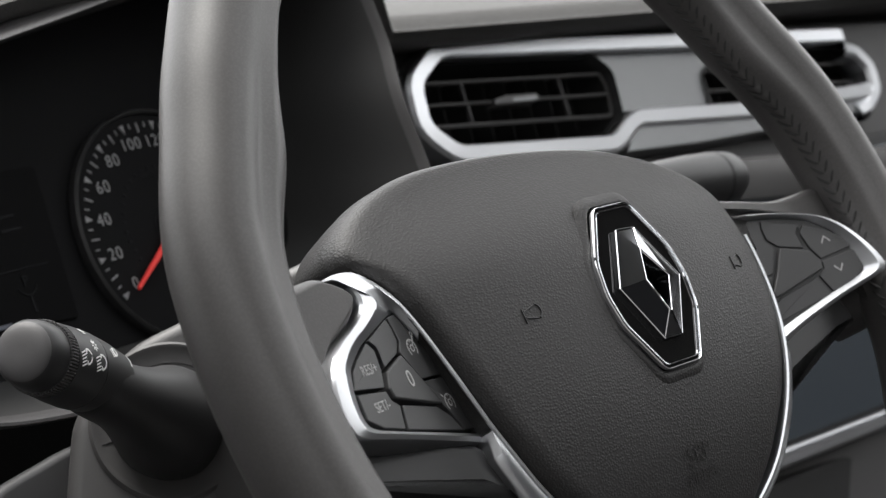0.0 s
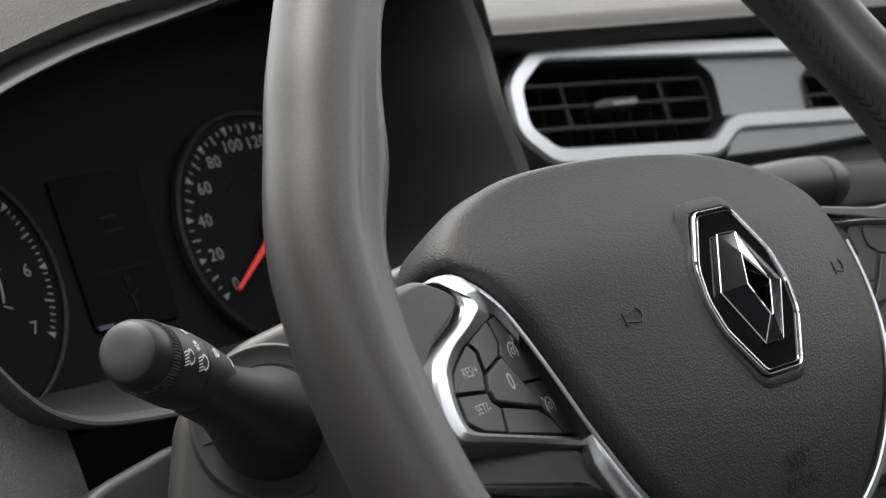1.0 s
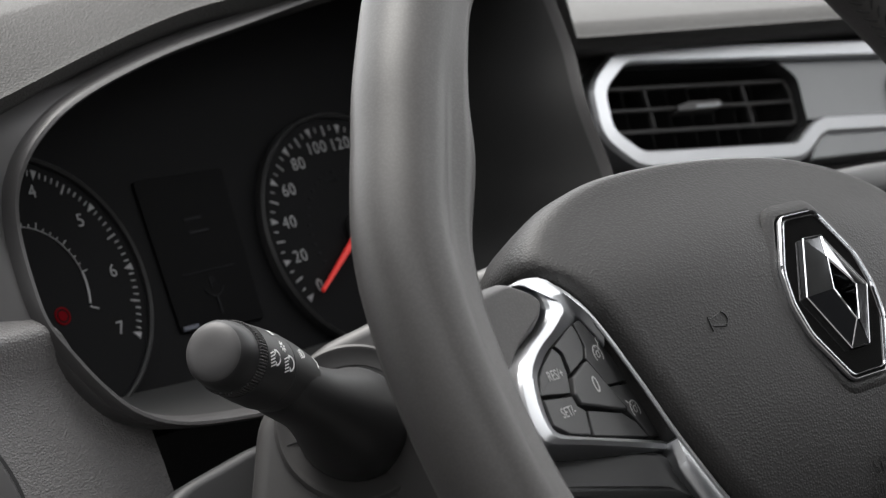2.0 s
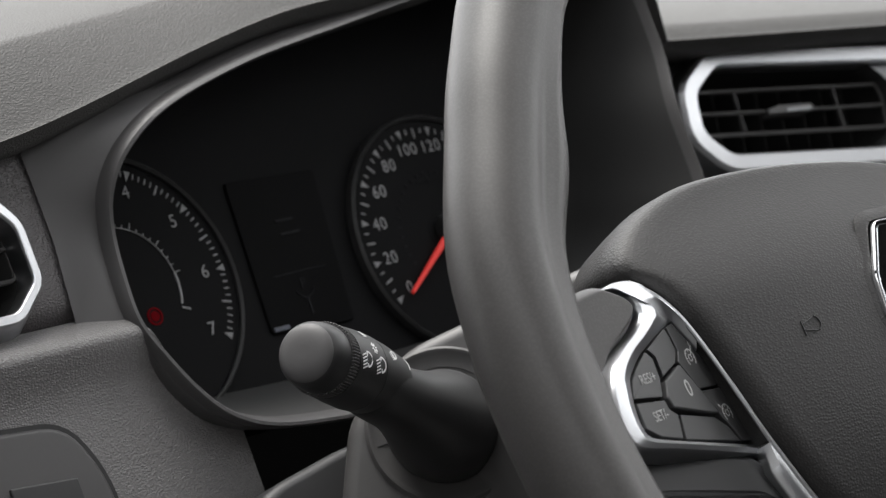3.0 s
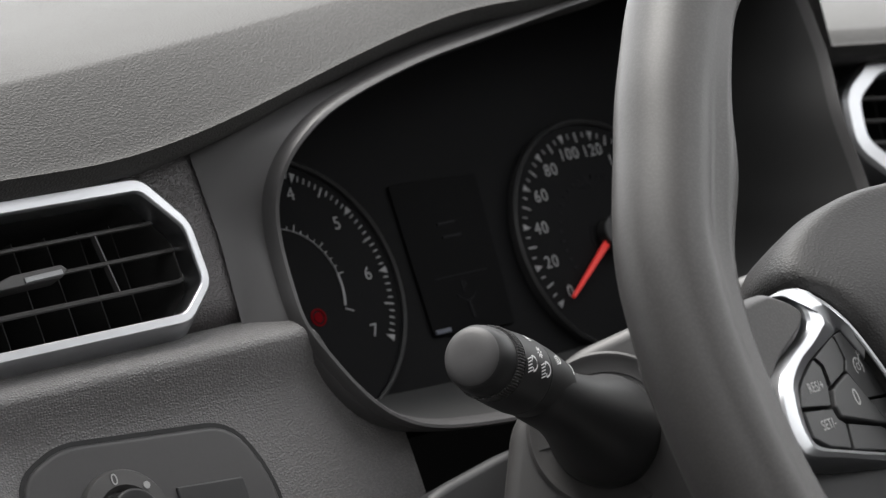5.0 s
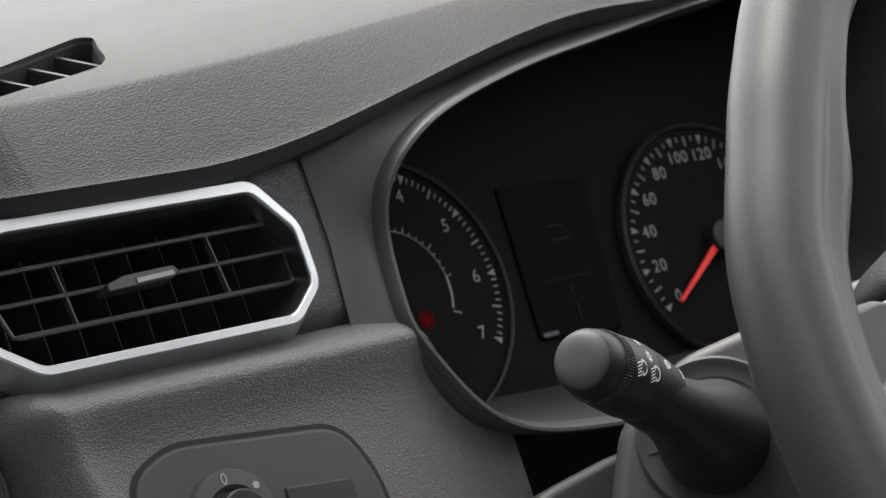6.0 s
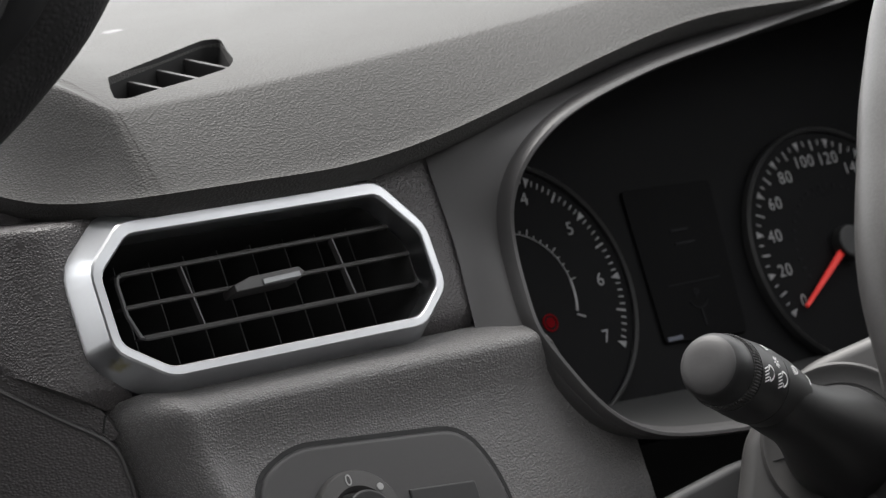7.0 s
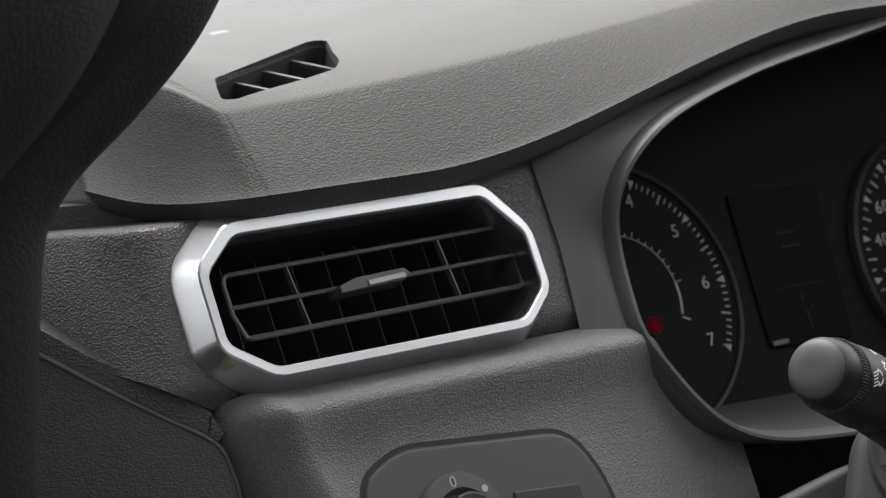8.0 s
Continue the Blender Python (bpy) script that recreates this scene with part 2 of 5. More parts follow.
def arc(cx, cy, r, a0, a1, n):
    return [Vector((cx + r * math.cos(radians(a0 + (a1 - a0) * k / n)), cy + r * math.sin(radians(a0 + (a1 - a0) * k / n)))) for k in range(n + 1)]


def band(pts, w, z0, z1, bm=None):
    """A flat strip of width w along 2D points."""
    left, right = [], []
    for i, p in enumerate(pts):
        d = (pts[min(i + 1, len(pts) - 1)] - pts[max(i - 1, 0)]).normalized()
        nrm = Vector((-d.y, d.x)) * w / 2
        left.append(p + nrm)
        right.append(p - nrm)
    return plate(left + right[::-1], z0, z1, min(0.0001, (z1 - z0) * 0.4), bm=bm)


def sheet(rows, back, bm=None):
    """A solid sheet: a grid of points and the same grid moved by the vector back, closed round its edge."""
    bm = bm or bmesh.new()
    a = [[bm.verts.new(p) for p in r] for r in rows]
    b = [[bm.verts.new(Vector(p) + Vector(back)) for p in r] for r in rows]
    h, w = len(rows), len(rows[0])
    for i in range(h - 1):
        for j in range(w - 1):
            bm.faces.new((a[i][j], a[i][j + 1], a[i + 1][j + 1], a[i + 1][j]))
            bm.faces.new((b[i][j], b[i + 1][j], b[i + 1][j + 1], b[i][j + 1]))
    edge = [(0, j) for j in range(w)] + [(i, w - 1) for i in range(1, h)] + [(h - 1, j) for j in range(w - 2, -1, -1)] + [(i, 0) for i in range(h - 2, 0, -1)]
    for (i, j), (k, l) in zip(edge, edge[1:] + edge[:1]):
        bm.faces.new((a[k][l], a[i][j], b[i][j], b[k][l]))
    return bm


def cut(ob, bm, m=None):
    """Takes the solid bm out of the mesh of ob."""
    me = bpy.data.meshes.new("tmp")
    bmesh.ops.recalc_face_normals(bm, faces=bm.faces)
    bm.to_mesh(me)
    bm.free()
    tool = new("tmp", me)
    tool.matrix_world = m if m is not None else Matrix.Identity(4)
    mod = ob.modifiers.new("cut", "BOOLEAN")
    mod.operation, mod.object, mod.solver = "DIFFERENCE", tool, "EXACT"
    bpy.context.view_layer.update()
    done = bpy.data.meshes.new_from_object(ob.evaluated_get(bpy.context.evaluated_depsgraph_get()))
    ob.modifiers.remove(mod)
    done.name = ob.data.name
    ob.data = done
    bpy.data.objects.remove(tool)
    for p in done.polygons:
        p.use_smooth = True
    plain_normals(done)
    crisp(done, 38)


# ---- the dashboard ----
def hood(x):
    """How far the brow over the instruments rises at x, from 0 to 1: its lip, its crease."""
    right = 1 - smoothstep(0.202, 0.216, x)
    return smoothstep(-0.23, 0.0, x) * right, smoothstep(-0.23, -0.06, x) * (1 - smoothstep(0.200, 0.222, x))


def top_profile(x):
    """The outline of the padded top at x, as y and z, from under the lip over the top to the windscreen and back."""
    e, u = max(0.0, x - 0.216), min(0.2875, x + 0.2875)
    lip, crease = hood(x)
    yl, zl = 0.247 + 0.018 * lip + 0.023 * smoothstep(0.195, 0.222, x) - 0.262 * e, 0.0775 + 0.037 * lip + 0.0022 * smoothstep(-0.08, 0.05, x) * lip + 0.022 * smoothstep(0.040, 0.175, x) * lip - 0.055 * e
    yc, zc = 0.274 + 0.010 * crease + 0.023 * smoothstep(0.195, 0.222, x) - 0.262 * e, max(0.1095 + (0.052 * u + 0.17 * u * u) * (1 - smoothstep(0.200, 0.222, x)) + 0.022 * smoothstep(0.040, 0.175, x) * crease - 0.055 * e, zl + 0.004)
    low = smoothstep(0.204, 0.224, x)
    band_h = 0.0052 - 0.001 * low
    yc, zc = yc + (yl + 0.010 - yc) * low, zc + (zl + 0.011 - zc) * low
    pts = [(yl + 0.08, zl - 0.016), (yl + 0.018, zl - 0.006), (yl + 0.010, zl - 0.004), (yl + 0.0062, zl - 0.0012), (yl + 0.0045, zl + 0.001), (yl + 0.0006, zl + band_h - 0.0012), (yl + 0.0022, zl + band_h)]
    for k in (0.08, 0.4, 0.75, 0.96):
        pts.append((yl + 0.0022 + (yc - yl - 0.0022) * k, zl + band_h + (zc - zl - band_h) * k + 0.0008 * math.sin(math.pi * k)))
    f = 1 - 0.28 * smoothstep(0.0, 0.05, u)
    pts += [(yc + a, zc + b * f) for a, b in ((0.0016, 0.0006), (0.012, 0.0046), (0.03, 0.0105), (0.06, 0.0180), (0.12, 0.0285), (0.22, 0.0375))] + [(0.80, zc + 0.0475 * f)]
    return pts + [(0.80, zl - 0.05), (yl + 0.12, zl - 0.05)]


def end_profile(k):
    """The padded top turned round its outer corner into the flank beside the door: k from 0 at the corner to 1."""
    lip = spline([(-0.2875, 0.2475, 0.0775), (-0.2950, 0.2502, 0.0773), (-0.3020, 0.2585, 0.0770), (-0.3095, 0.2720, 0.0768), (-0.319, 0.287, 0.0785), (-0.330, 0.305, 0.084)], 8, closed=False)
    top = spline([(-0.2875, 0.2745, 0.1095), (-0.2898, 0.2772, 0.1110), (-0.2920, 0.2845, 0.1142), (-0.2965, 0.295, 0.1190), (-0.305, 0.320, 0.126), (-0.316, 0.37, 0.136)], 8, closed=False)
    l, c = lip[round(k * 40)], top[round(k * 40)]
    turn = radians(55) * smoothstep(0, 0.4, k)
    inward = Vector((math.sin(turn), math.cos(turn), 0))
    pts = [l + inward * a + Vector((0, 0, b)) for a, b in ((0.04, -0.016), (0.018, -0.006), (0.010, -0.004), (0.0062, -0.0012), (0.0045, 0.001), (0.0006, 0.0040), (0.0022, 0.0052))]
    foot, hollow = pts[-1], 0.004 * smoothstep(0, 0.5, k)
    for f in (0.08, 0.4, 0.75, 0.96):
        p = foot.lerp(c, f) + Vector((0, 0, 0.0008)) * math.sin(math.pi * f)
        pts.append(p + inward * hollow * math.sin(math.pi * min(1.0, f * 1.3)))
    for a, b in ((0.0016, 0.0006), (0.012, 0.0046), (0.03, 0.0105), (0.06, 0.0180), (0.12, 0.0285), (0.22, 0.0375)):
        pts.append(c + Vector((0, a, b * (1 - 0.6 * k))))
    return pts + [Vector((c.x, 0.80, c.z + 0.0475)), Vector((c.x, 0.80, l.z - 0.05)), Vector((c.x, l.y + 0.12, l.z - 0.05))]


xs = [-0.2875] + [-0.28 + 0.0075 * k for k in range(64)] + [0.2005 + 0.003 * k for k in range(10)] + [0.235, 0.25, 0.27] + [0.30, 0.36, 0.44, 0.54, 0.66, 0.80, 0.95]
BACK = nearer(1.012)
AWAY = at().inverted() @ BACK @ at()
main = [[Vector((x, y, z)) for y, z in top_profile(x)] for x in xs]
dashboard = thing("dashboard", at(), "dark grey grained plastic car dashboard under a padded top", "dashboard", kind="structure")
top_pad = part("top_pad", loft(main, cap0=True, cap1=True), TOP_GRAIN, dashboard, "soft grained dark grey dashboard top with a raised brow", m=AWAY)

DEF = BACK @ tilted(-0.2435, 0.3055, 0.1200, 73, 0)
def_outline = rounded([(-0.0285, 0.0015), (-0.0350, -0.0115), (-0.0395, -0.0225), (-0.0345, -0.0240), (0.0165, -0.0078), (0.0245, 0.0015), (0.0380, 0.0325), (0.0315, 0.0335)], [0.004, 0.004, 0.003, 0.005, 0.005, 0.005, 0.003, 0.005], 4)
cut(top_pad, loft([flat(def_outline, -0.03), flat(def_outline, 0.02)], cap0=True, cap1=True), DEF)


# the outer corner, joined to the cut top
bm = bmesh.new()
bm.from_mesh(top_pad.data)
bmesh.ops.delete(bm, geom=[f for f in bm.faces if all(v.co.x < -0.2873 for v in f.verts)], context="FACES")
loft([end_profile(k / 40) for k in range(40, 0, -1)] + [main[0]], cap0=True, bm=bm)
bmesh.ops.remove_doubles(bm, verts=bm.verts, dist=0.00002)
bmesh.ops.recalc_face_normals(bm, faces=bm.faces)
bm.to_mesh(top_pad.data)
bm.free()
for f in top_pad.data.polygons:
    f.use_smooth = True
plain_normals(top_pad.data)
crisp(top_pad.data, 72)

POD_Y = 0.2655


def pod_point(x, z):
    """The face round the outer vent: leaning back, turning away to the door, drawn in under the vent."""
    d = max(0.0, -0.314 - x)
    roll = 30 * min(d, 0.02) ** 2 + 2.0 * max(0.0, d - 0.02)
    under = max(0.0, 0.020 - z)
    return Vector((x, POD_Y + (z - 0.042) * 0.40 + roll + 1.0 * under, z))


def pod_foot(x):
    """The lower edge of that face at x: hidden by the shelf, rising towards the door."""
    return 0.003 + 0.009 * smoothstep(-0.298, -0.309, x) + 0.60 * max(0.0, -0.3125 - x)


def pod_rows(x):
    """One upright line of that face, its upper end rolled back into a shelf towards the door."""
    low, high = pod_foot(x), 0.088 - 0.0155 * smoothstep(-0.286, -0.297, x)
    line = [pod_point(x, low + (high - low) * k / 18) for k in range(19)]
    return line + [line[-1] + Vector((0, a, b)) for a, b in ((0.0014, 0.0011), (0.0042, 0.0018), (0.012, 0.0018), (0.06, 0.0010))]


pod_xs = [-0.349, -0.3485, -0.347, -0.3445] + [-0.342 + 0.0025 * k for k in range(23)] + [-0.28 + 0.0075 * k for k in range(19)]
pod_cols = [pod_rows(x) for x in pod_xs]
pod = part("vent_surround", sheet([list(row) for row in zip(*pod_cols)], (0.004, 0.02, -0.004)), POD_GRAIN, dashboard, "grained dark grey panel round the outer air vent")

# lower panel: leans back by 20 degrees, its upper edge rounded into a shelf
FRONT = nearer(0.975)
LOW = FRONT @ tilted(-0.20, 0.25, -0.03, 20)


def low_point(u, v, drift):
    """u to the right, v up the panel; the top edge rolls back into the shelf, the left edge into the end."""
    y = 0.0
    if v > 0.036:
        a = min(1.0, (v - 0.036) / 0.012)
        y = -0.010 * a * a - 0.9 * max(0.0, v - 0.048)
    if u < -0.088:
        y -= 0.007 * min(1.0, (-0.088 - u) / 0.008) ** 2 + 4.0 * max(0.0, -0.096 - u)
    y += 0.0080 * math.exp(-((v - 0.036) / 0.010) ** 2) + 0.003 * math.exp(-((u + 0.087) / 0.007) ** 2)
    left = smoothstep(0.0, -0.088, u)
    return Vector((u + drift * left, min(v, 0.048), y))


lows = []
for v in [-0.25, -0.20, -0.15, -0.11, -0.08] + [-0.06 + 0.006 * k for k in range(16)] + [0.034, 0.036, 0.038, 0.040, 0.042, 0.044, 0.046, 0.048, 0.060, 0.075]:
    right = 0.106 - 0.10 * smoothstep(-0.02, -0.30, v) * 0.2 - max(0.0, v + 0.006) * 0.78
    drift = max(-0.004, min(0.03, 0.35 * (0.037 - v)))
    lows.append([low_point(u, v, drift) for u in [-0.106, -0.104, -0.102, -0.100, -0.096, -0.093, -0.0905, -0.088] + [-0.085 + (right + 0.085) * k / 20 for k in range(21)]])
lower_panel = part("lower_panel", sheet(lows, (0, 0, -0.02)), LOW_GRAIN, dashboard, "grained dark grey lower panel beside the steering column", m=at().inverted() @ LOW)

# closing panel at the door end, turned towards the door
END = pose(-0.31, 0.255, 0, 90, 0, -36.87)
end_line = spline([(-0.100, 0.0615), (-0.0727, 0.0441), (-0.0568, 0.0340), (-0.0374, 0.0213), (-0.0197, 0.0105), (-0.0081, 0.0037), (-0.0030, -0.0016), (-0.0007, -0.0095), (0.0009, -0.0177), (0.004, -0.060), (0.006, -0.25)], 6, closed=False)
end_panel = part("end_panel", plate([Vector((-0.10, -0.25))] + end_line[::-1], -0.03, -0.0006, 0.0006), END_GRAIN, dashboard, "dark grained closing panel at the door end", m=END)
part("end_edge", tube([Vector((p.x, p.y, -0.0004)) for p in end_line], 0.0009, 8), SMOOTH, end_panel, "smooth rolled edge")
end_strip = part("end_strip", plate([Vector((p.x, p.y)) for p in end_line[:34]] + [Vector((-0.002, 0.004)), Vector((-0.007, 0.0125)), Vector((-0.017, 0.0195)), Vector((-0.045, 0.0350)), Vector((-0.10, 0.073))], -0.03, -0.0020, 0.0006), POD_GRAIN, dashboard, "narrow grained strip along the end panel", m=END)
part("strip_joint", plate(rounded([(-0.0004, -0.0030), (0.0004, -0.0030), (0.0004, 0.0030), (-0.0004, 0.0030)], 0.0002, 2), -0.003, 0.0001, 0.0001), BLACK, end_strip, "narrow open joint", m=pose(-0.0066, 0.0078, -0.0018, 0, 0, -12))
part("end_recess", plate([Vector((-0.12, -0.25)), Vector((-0.03, -0.25)), Vector((-0.03, 0.082)), Vector((-0.12, 0.082))], -0.06, -0.045, 0.0006), END_GRAIN, dashboard, "dark recess beside the door seal", m=END)

# fascia and shelf behind the wheel, towards the middle of the car
mid = tilted(0.324, 0.262, 0.031, 19, -15, -5.6)
fascia = part("fascia", plate(rounded([(-0.115, 0.045), (-0.115, -0.30), (0.60, -0.30), (0.60, 0.045)], 0.005, 2), -0.05, -0.014, 0.002), SMOOTH, dashboard, "dark smooth centre fascia", m=at().inverted() @ mid)
part("fascia_ledge", loft([[Vector((x, y, z)) for x in (-0.10, 0.1, 0.3, 0.60)] for y, z in ((-0.035, -0.014), (-0.037, 0.004), (-0.041, 0.012), (-0.050, 0.014), (-0.062, 0.010), (-0.066, -0.014))], closed=False), SHROUD, dashboard, "grey ledge below the centre vents", m=at().inverted() @ mid)


# ---- instrument binnacle and cluster ----
def ring_y(x, z):
    return 0.231 + 0.577 * (z + 0.038) - 0.03 * smoothstep(0.08, 0.20, x)


opening = spline([(0.02, -0.041), (-0.066, -0.038), (-0.107, -0.028), (-0.125, 0.0), (-0.127, 0.02), (-0.114, 0.055), (-0.078, 0.080), (-0.020, 0.0960), (0.05, 0.1068), (0.12, 0.1172), (0.182, 0.127), (0.214, 0.120), (0.209, 0.082), (0.195, 0.050), (0.185, 0.013), (0.168, -0.020), (0.11, -0.037)], 8)


EYE = Vector((-0.672, -0.428, 0.135))


def forward(p, much=1.0):
    """Brings the upper arch of the surround nearer to the driver, under the edge of the brow."""
    return EYE + (p - EYE) * (1 - 0.030 * much * smoothstep(0.035, 0.090, p.z) * (1 - smoothstep(0.13, 0.18, p.x)))


def opened(d, dy):
    out = []
    for p, q in zip(opening, inset(opening, d)):
        p = Vector((p.x, p.y))
        q = p + (q - p) * (0.56 - 0.36 * smoothstep(0.14, 0.19, p.x))
        out.append(forward(Vector((q.x, ring_y(q.x, q.y) + dy, q.y))))
    return out


def flank(k):
    """A loop of the smooth flank: wide towards the outer vent, a narrow turned edge below; k from 0 at the lip to 1."""
    out = []
    for p, q in zip(inset(opening, -0.0036), inset(opening, -0.0037)):
        wide = smoothstep(0.012, -0.005, p.x + 0.06) * smoothstep(-0.002, 0.006, p.y)
        nrm = (q - p).normalized() if (q - p).length > 1e-9 else Vector((-1, 0))
        edge_x = -0.1448 - 0.115 * max(0.0, 0.0424 - p.y)
        e = (p + nrm * 0.0025 * k) * (1 - wide) + Vector((p.x + (edge_x - p.x) * k, p.y)) * wide
        y0 = ring_y(p.x, p.y) + 0.0035
        y1 = (0.2828 + (e.y - 0.0424) * 0.40) * wide + (y0 + 0.03 * k) * (1 - wide)
        out.append(forward(Vector((e.x, y0 + (y1 - y0) * smoothstep(0, 1, k) if wide > 0.5 else y0 + (y1 - y0) * k, e.y)), 1 - wide * k))
    return out


binnacle = thing("instrument_binnacle", FRONT @ at(), "smooth grey plastic surround with a raised lip round the instruments", "instrument binnacle")
part("surround", loft([flank(k / 6) for k in range(7)]), SMOOTH, binnacle, "smooth grey flank of the surround")
part("lip", loft([opened(-0.0066, 0.0038), opened(-0.006, -0.001), opened(-0.0042, -0.0032), opened(-0.002, -0.0036), opened(-0.0004, -0.002), opened(0.0005, 0.001), opened(0.0012, 0.003)]), SMOOTH, binnacle, "thin rounded edge of the opening")


def well(d, y0):
    return [Vector((p.x, y0 + 0.344 * (p.y - 0.012), p.y)) for p in inset(opening, d)]


part("well", loft([opened(0.0012, 0.003), well(0.0015, 0.285), well(0.002, 0.303), well(0.003, 0.33)]), WELL, binnacle, "matt black inner wall of the opening")

DIAL = tilted(0.0, 0.296, 0.012, 19)
cluster = thing("instrument_cluster", DIAL, "black instrument cluster with white-marked round gauges and a dark display", "instrument cluster")
part("face", plate(rounded([(-0.16, -0.065), (0.24, -0.065), (0.24, 0.115), (-0.16, 0.115)], 0.01, 3), -0.01, -0.0035, 0.001), FACE, cluster, "matt black backing")


def gauge(name, cx, cy, radius, marks, label):
    """One dial. marks: rows of angle, kind (long, short or wedge) and text."""
    dial = part(name, plate([Vector((radius * math.cos(a * math.pi / 36), radius * math.sin(a * math.pi / 36))) for a in range(72)], -0.004, 0.0, 0.0003), FACE, cluster, label, m=pose(cx, cy, 0))
    circle = lambda r, z: [Vector((r * math.cos(a * math.pi / 36), r * math.sin(a * math.pi / 36), z)) for a in range(72)]
    part("dial_ring", _ring([circle(radius + 0.0003, -0.003), circle(radius + 0.0022, -0.003), circle(radius + 0.0022, 0.001), circle(radius + 0.0012, 0.0022), circle(radius + 0.0003, 0.0012)]), BUTTON, dial, "thin raised black ring")
    for angle, kind, text in marks:
        c, s = math.cos(radians(angle)), math.sin(radians(angle))
        r1 = radius - 0.0052
        if kind == "wedge":
            o = [Vector((r1 + 0.0020, -0.0015)), Vector((r1 + 0.0020, 0.0015)), Vector((r1 - 0.0022, 0.0))]
        elif kind == "long":
            o = [Vector((r1 - 0.0030, -0.0004)), Vector((r1 + 0.0016, -0.0004)), Vector((r1 + 0.0016, 0.0004)), Vector((r1 - 0.0030, 0.0004))]
        else:
            o = [Vector((r1 - 0.0008, -0.0003)), Vector((r1 + 0.0016, -0.0003)), Vector((r1 + 0.0016, 0.0003)), Vector((r1 - 0.0008, 0.0003))]
        part("gauge_mark", plate(o, 0.0, 0.0004, 0.0001), GAUGE_PRINT, dial, smooth=False, m=pose(0, 0, 0, 0, 0, angle))
        if text:
            for k, digit in enumerate(text):
                writing(digit, 0.0078, GAUGE_PRINT, dial, pose(c * (radius - 0.0135) + (k - (len(text) - 1) / 2) * 0.0044, s * (radius - 0.0125), 0.0004), "numeral")
    return dial


def scale_marks(dial, rows, mat_):
    """The fine inner scale of a dial: rows of angle, inner and outer radius and width."""
    for angle, r0, r1, w in rows:
        part("scale_mark", plate([Vector((r0, -w / 2)), Vector((r1, -w / 2)), Vector((r1, w / 2)), Vector((r0, w / 2))], 0, 0.0004, 0.0001), mat_, dial, smooth=False, m=pose(0, 0, 0, 0, 0, angle))


tach_marks = [(67 - 32.7 * (n / 10 - 4), "wedge" if n % 10 == 0 else "long" if n % 5 == 0 else "short", str(n // 10) if n % 10 == 0 else "") for n in range(36, 71)]
tach = gauge("tachometer", -0.1036, 0.003, 0.0555, tach_marks, "round black rev counter dial")
inner = bmesh.new()
band(arc(0, 0, 0.0272, 8, 92, 24), 0.0004, 0, 0.0004, inner)
band(arc(0, 0, 0.0272, -20, 8, 10), 0.0011, 0, 0.0004, inner)
part("inner_scale", inner, GAUGE_PRINT, tach, "thin white inner scale", smooth=False)
scale_marks(tach, [(8 + 7 * k, 0.0275, 0.0302 if k % 4 == 0 else 0.0287, 0.0005) for k in range(13)] + [(-23, 0.0272, 0.0315, 0.0007)], GAUGE_PRINT)
lamp = bmesh.new()
_ring([flat(arc(0, 0, r, 0, 345, 23), z) for r, z in ((0.0030, 0), (0.0037, 0), (0.0037, 0.0004), (0.0030, 0.0004))], lamp)
plate(arc(0, 0, 0.0022, 0, 330, 11), 0, 0.0004, 0.0001, lamp)
part("warning_lamp", lamp, LAMP, tach, "lit red brake warning lamp", m=pose(0.0105, -0.0118, 0))

speed_marks = [(210.8 - 1.107 * v, "wedge" if v % 20 == 0 else "long" if v % 10 == 0 else "short", str(v) if v % 20 == 0 else "") for v in range(0, 185, 5)]
speedo = gauge("speedometer", 0.0795, -0.002, 0.0530, speed_marks, "round black speedometer dial")
scale_marks(speedo, [(212 - 9 * k, 0.0270, 0.0290, 0.0009) for k in range(20)], DIM)
writing("km/h", 0.0045, DIM, speedo, pose(-0.004, 0.0245, 0.0003), "unit_print")
needle = part("needle", plate([Vector((-0.004, -0.0018)), Vector((0.0435, -0.0007)), Vector((0.0435, 0.0007)), Vector((-0.004, 0.0018))], 0.003, 0.0045, 0.0004), RED, speedo, "red pointer at zero", m=pose(0, 0, 0, 0, 0, 213))
part("hub_cap", plate(arc(0, 0, 0.0075, 0, 345, 23), 0.001, 0.007, 0.001), BLACK, needle, "round black needle cap")
# sheen beside the needle cap, drawn as a dim grey arc
part("painted_shine", band(arc(0, 0, 0.0100, 140, 205, 8), 0.0006, 0, 0.0003), DIM, speedo, smooth=False)

display = part("display", plate(rounded([(-0.036, -0.0275), (0.0105, -0.030), (0.0165, 0.038), (-0.034, 0.0395)], 0.002, 2), -0.004, -0.0022, 0.0004), SCREEN, cluster, "unlit black trip computer display")
signs = bmesh.new()
for cx, cy, w, h in ((-0.0095, 0.019, 0.010, 0.0011), (-0.0085, 0.013, 0.011, 0.0011), (-0.0105, -0.004, 0.030, 0.0005)):
    plate([Vector((cx - w / 2, cy - h / 2)), Vector((cx + w / 2, cy - h / 2)), Vector((cx + w / 2, cy + h / 2)), Vector((cx - w / 2, cy + h / 2))], -0.0022, -0.0018, 0.0001, signs)
band(arc(-0.011, -0.010, 0.0055, 200, 340, 10), 0.0005, -0.0022, -0.0018, signs)
plate([Vector((-0.0115, -0.023)), Vector((-0.0103, -0.023)), Vector((-0.0103, -0.016)), Vector((-0.0115, -0.016))], -0.0022, -0.0018, 0.0001, signs)
part("display_sign", signs, DIM, display, "faint grey signs", smooth=False)
writing("P", 0.0065, DIM, display, pose(-0.011, -0.0095, -0.0018), "display_letter")
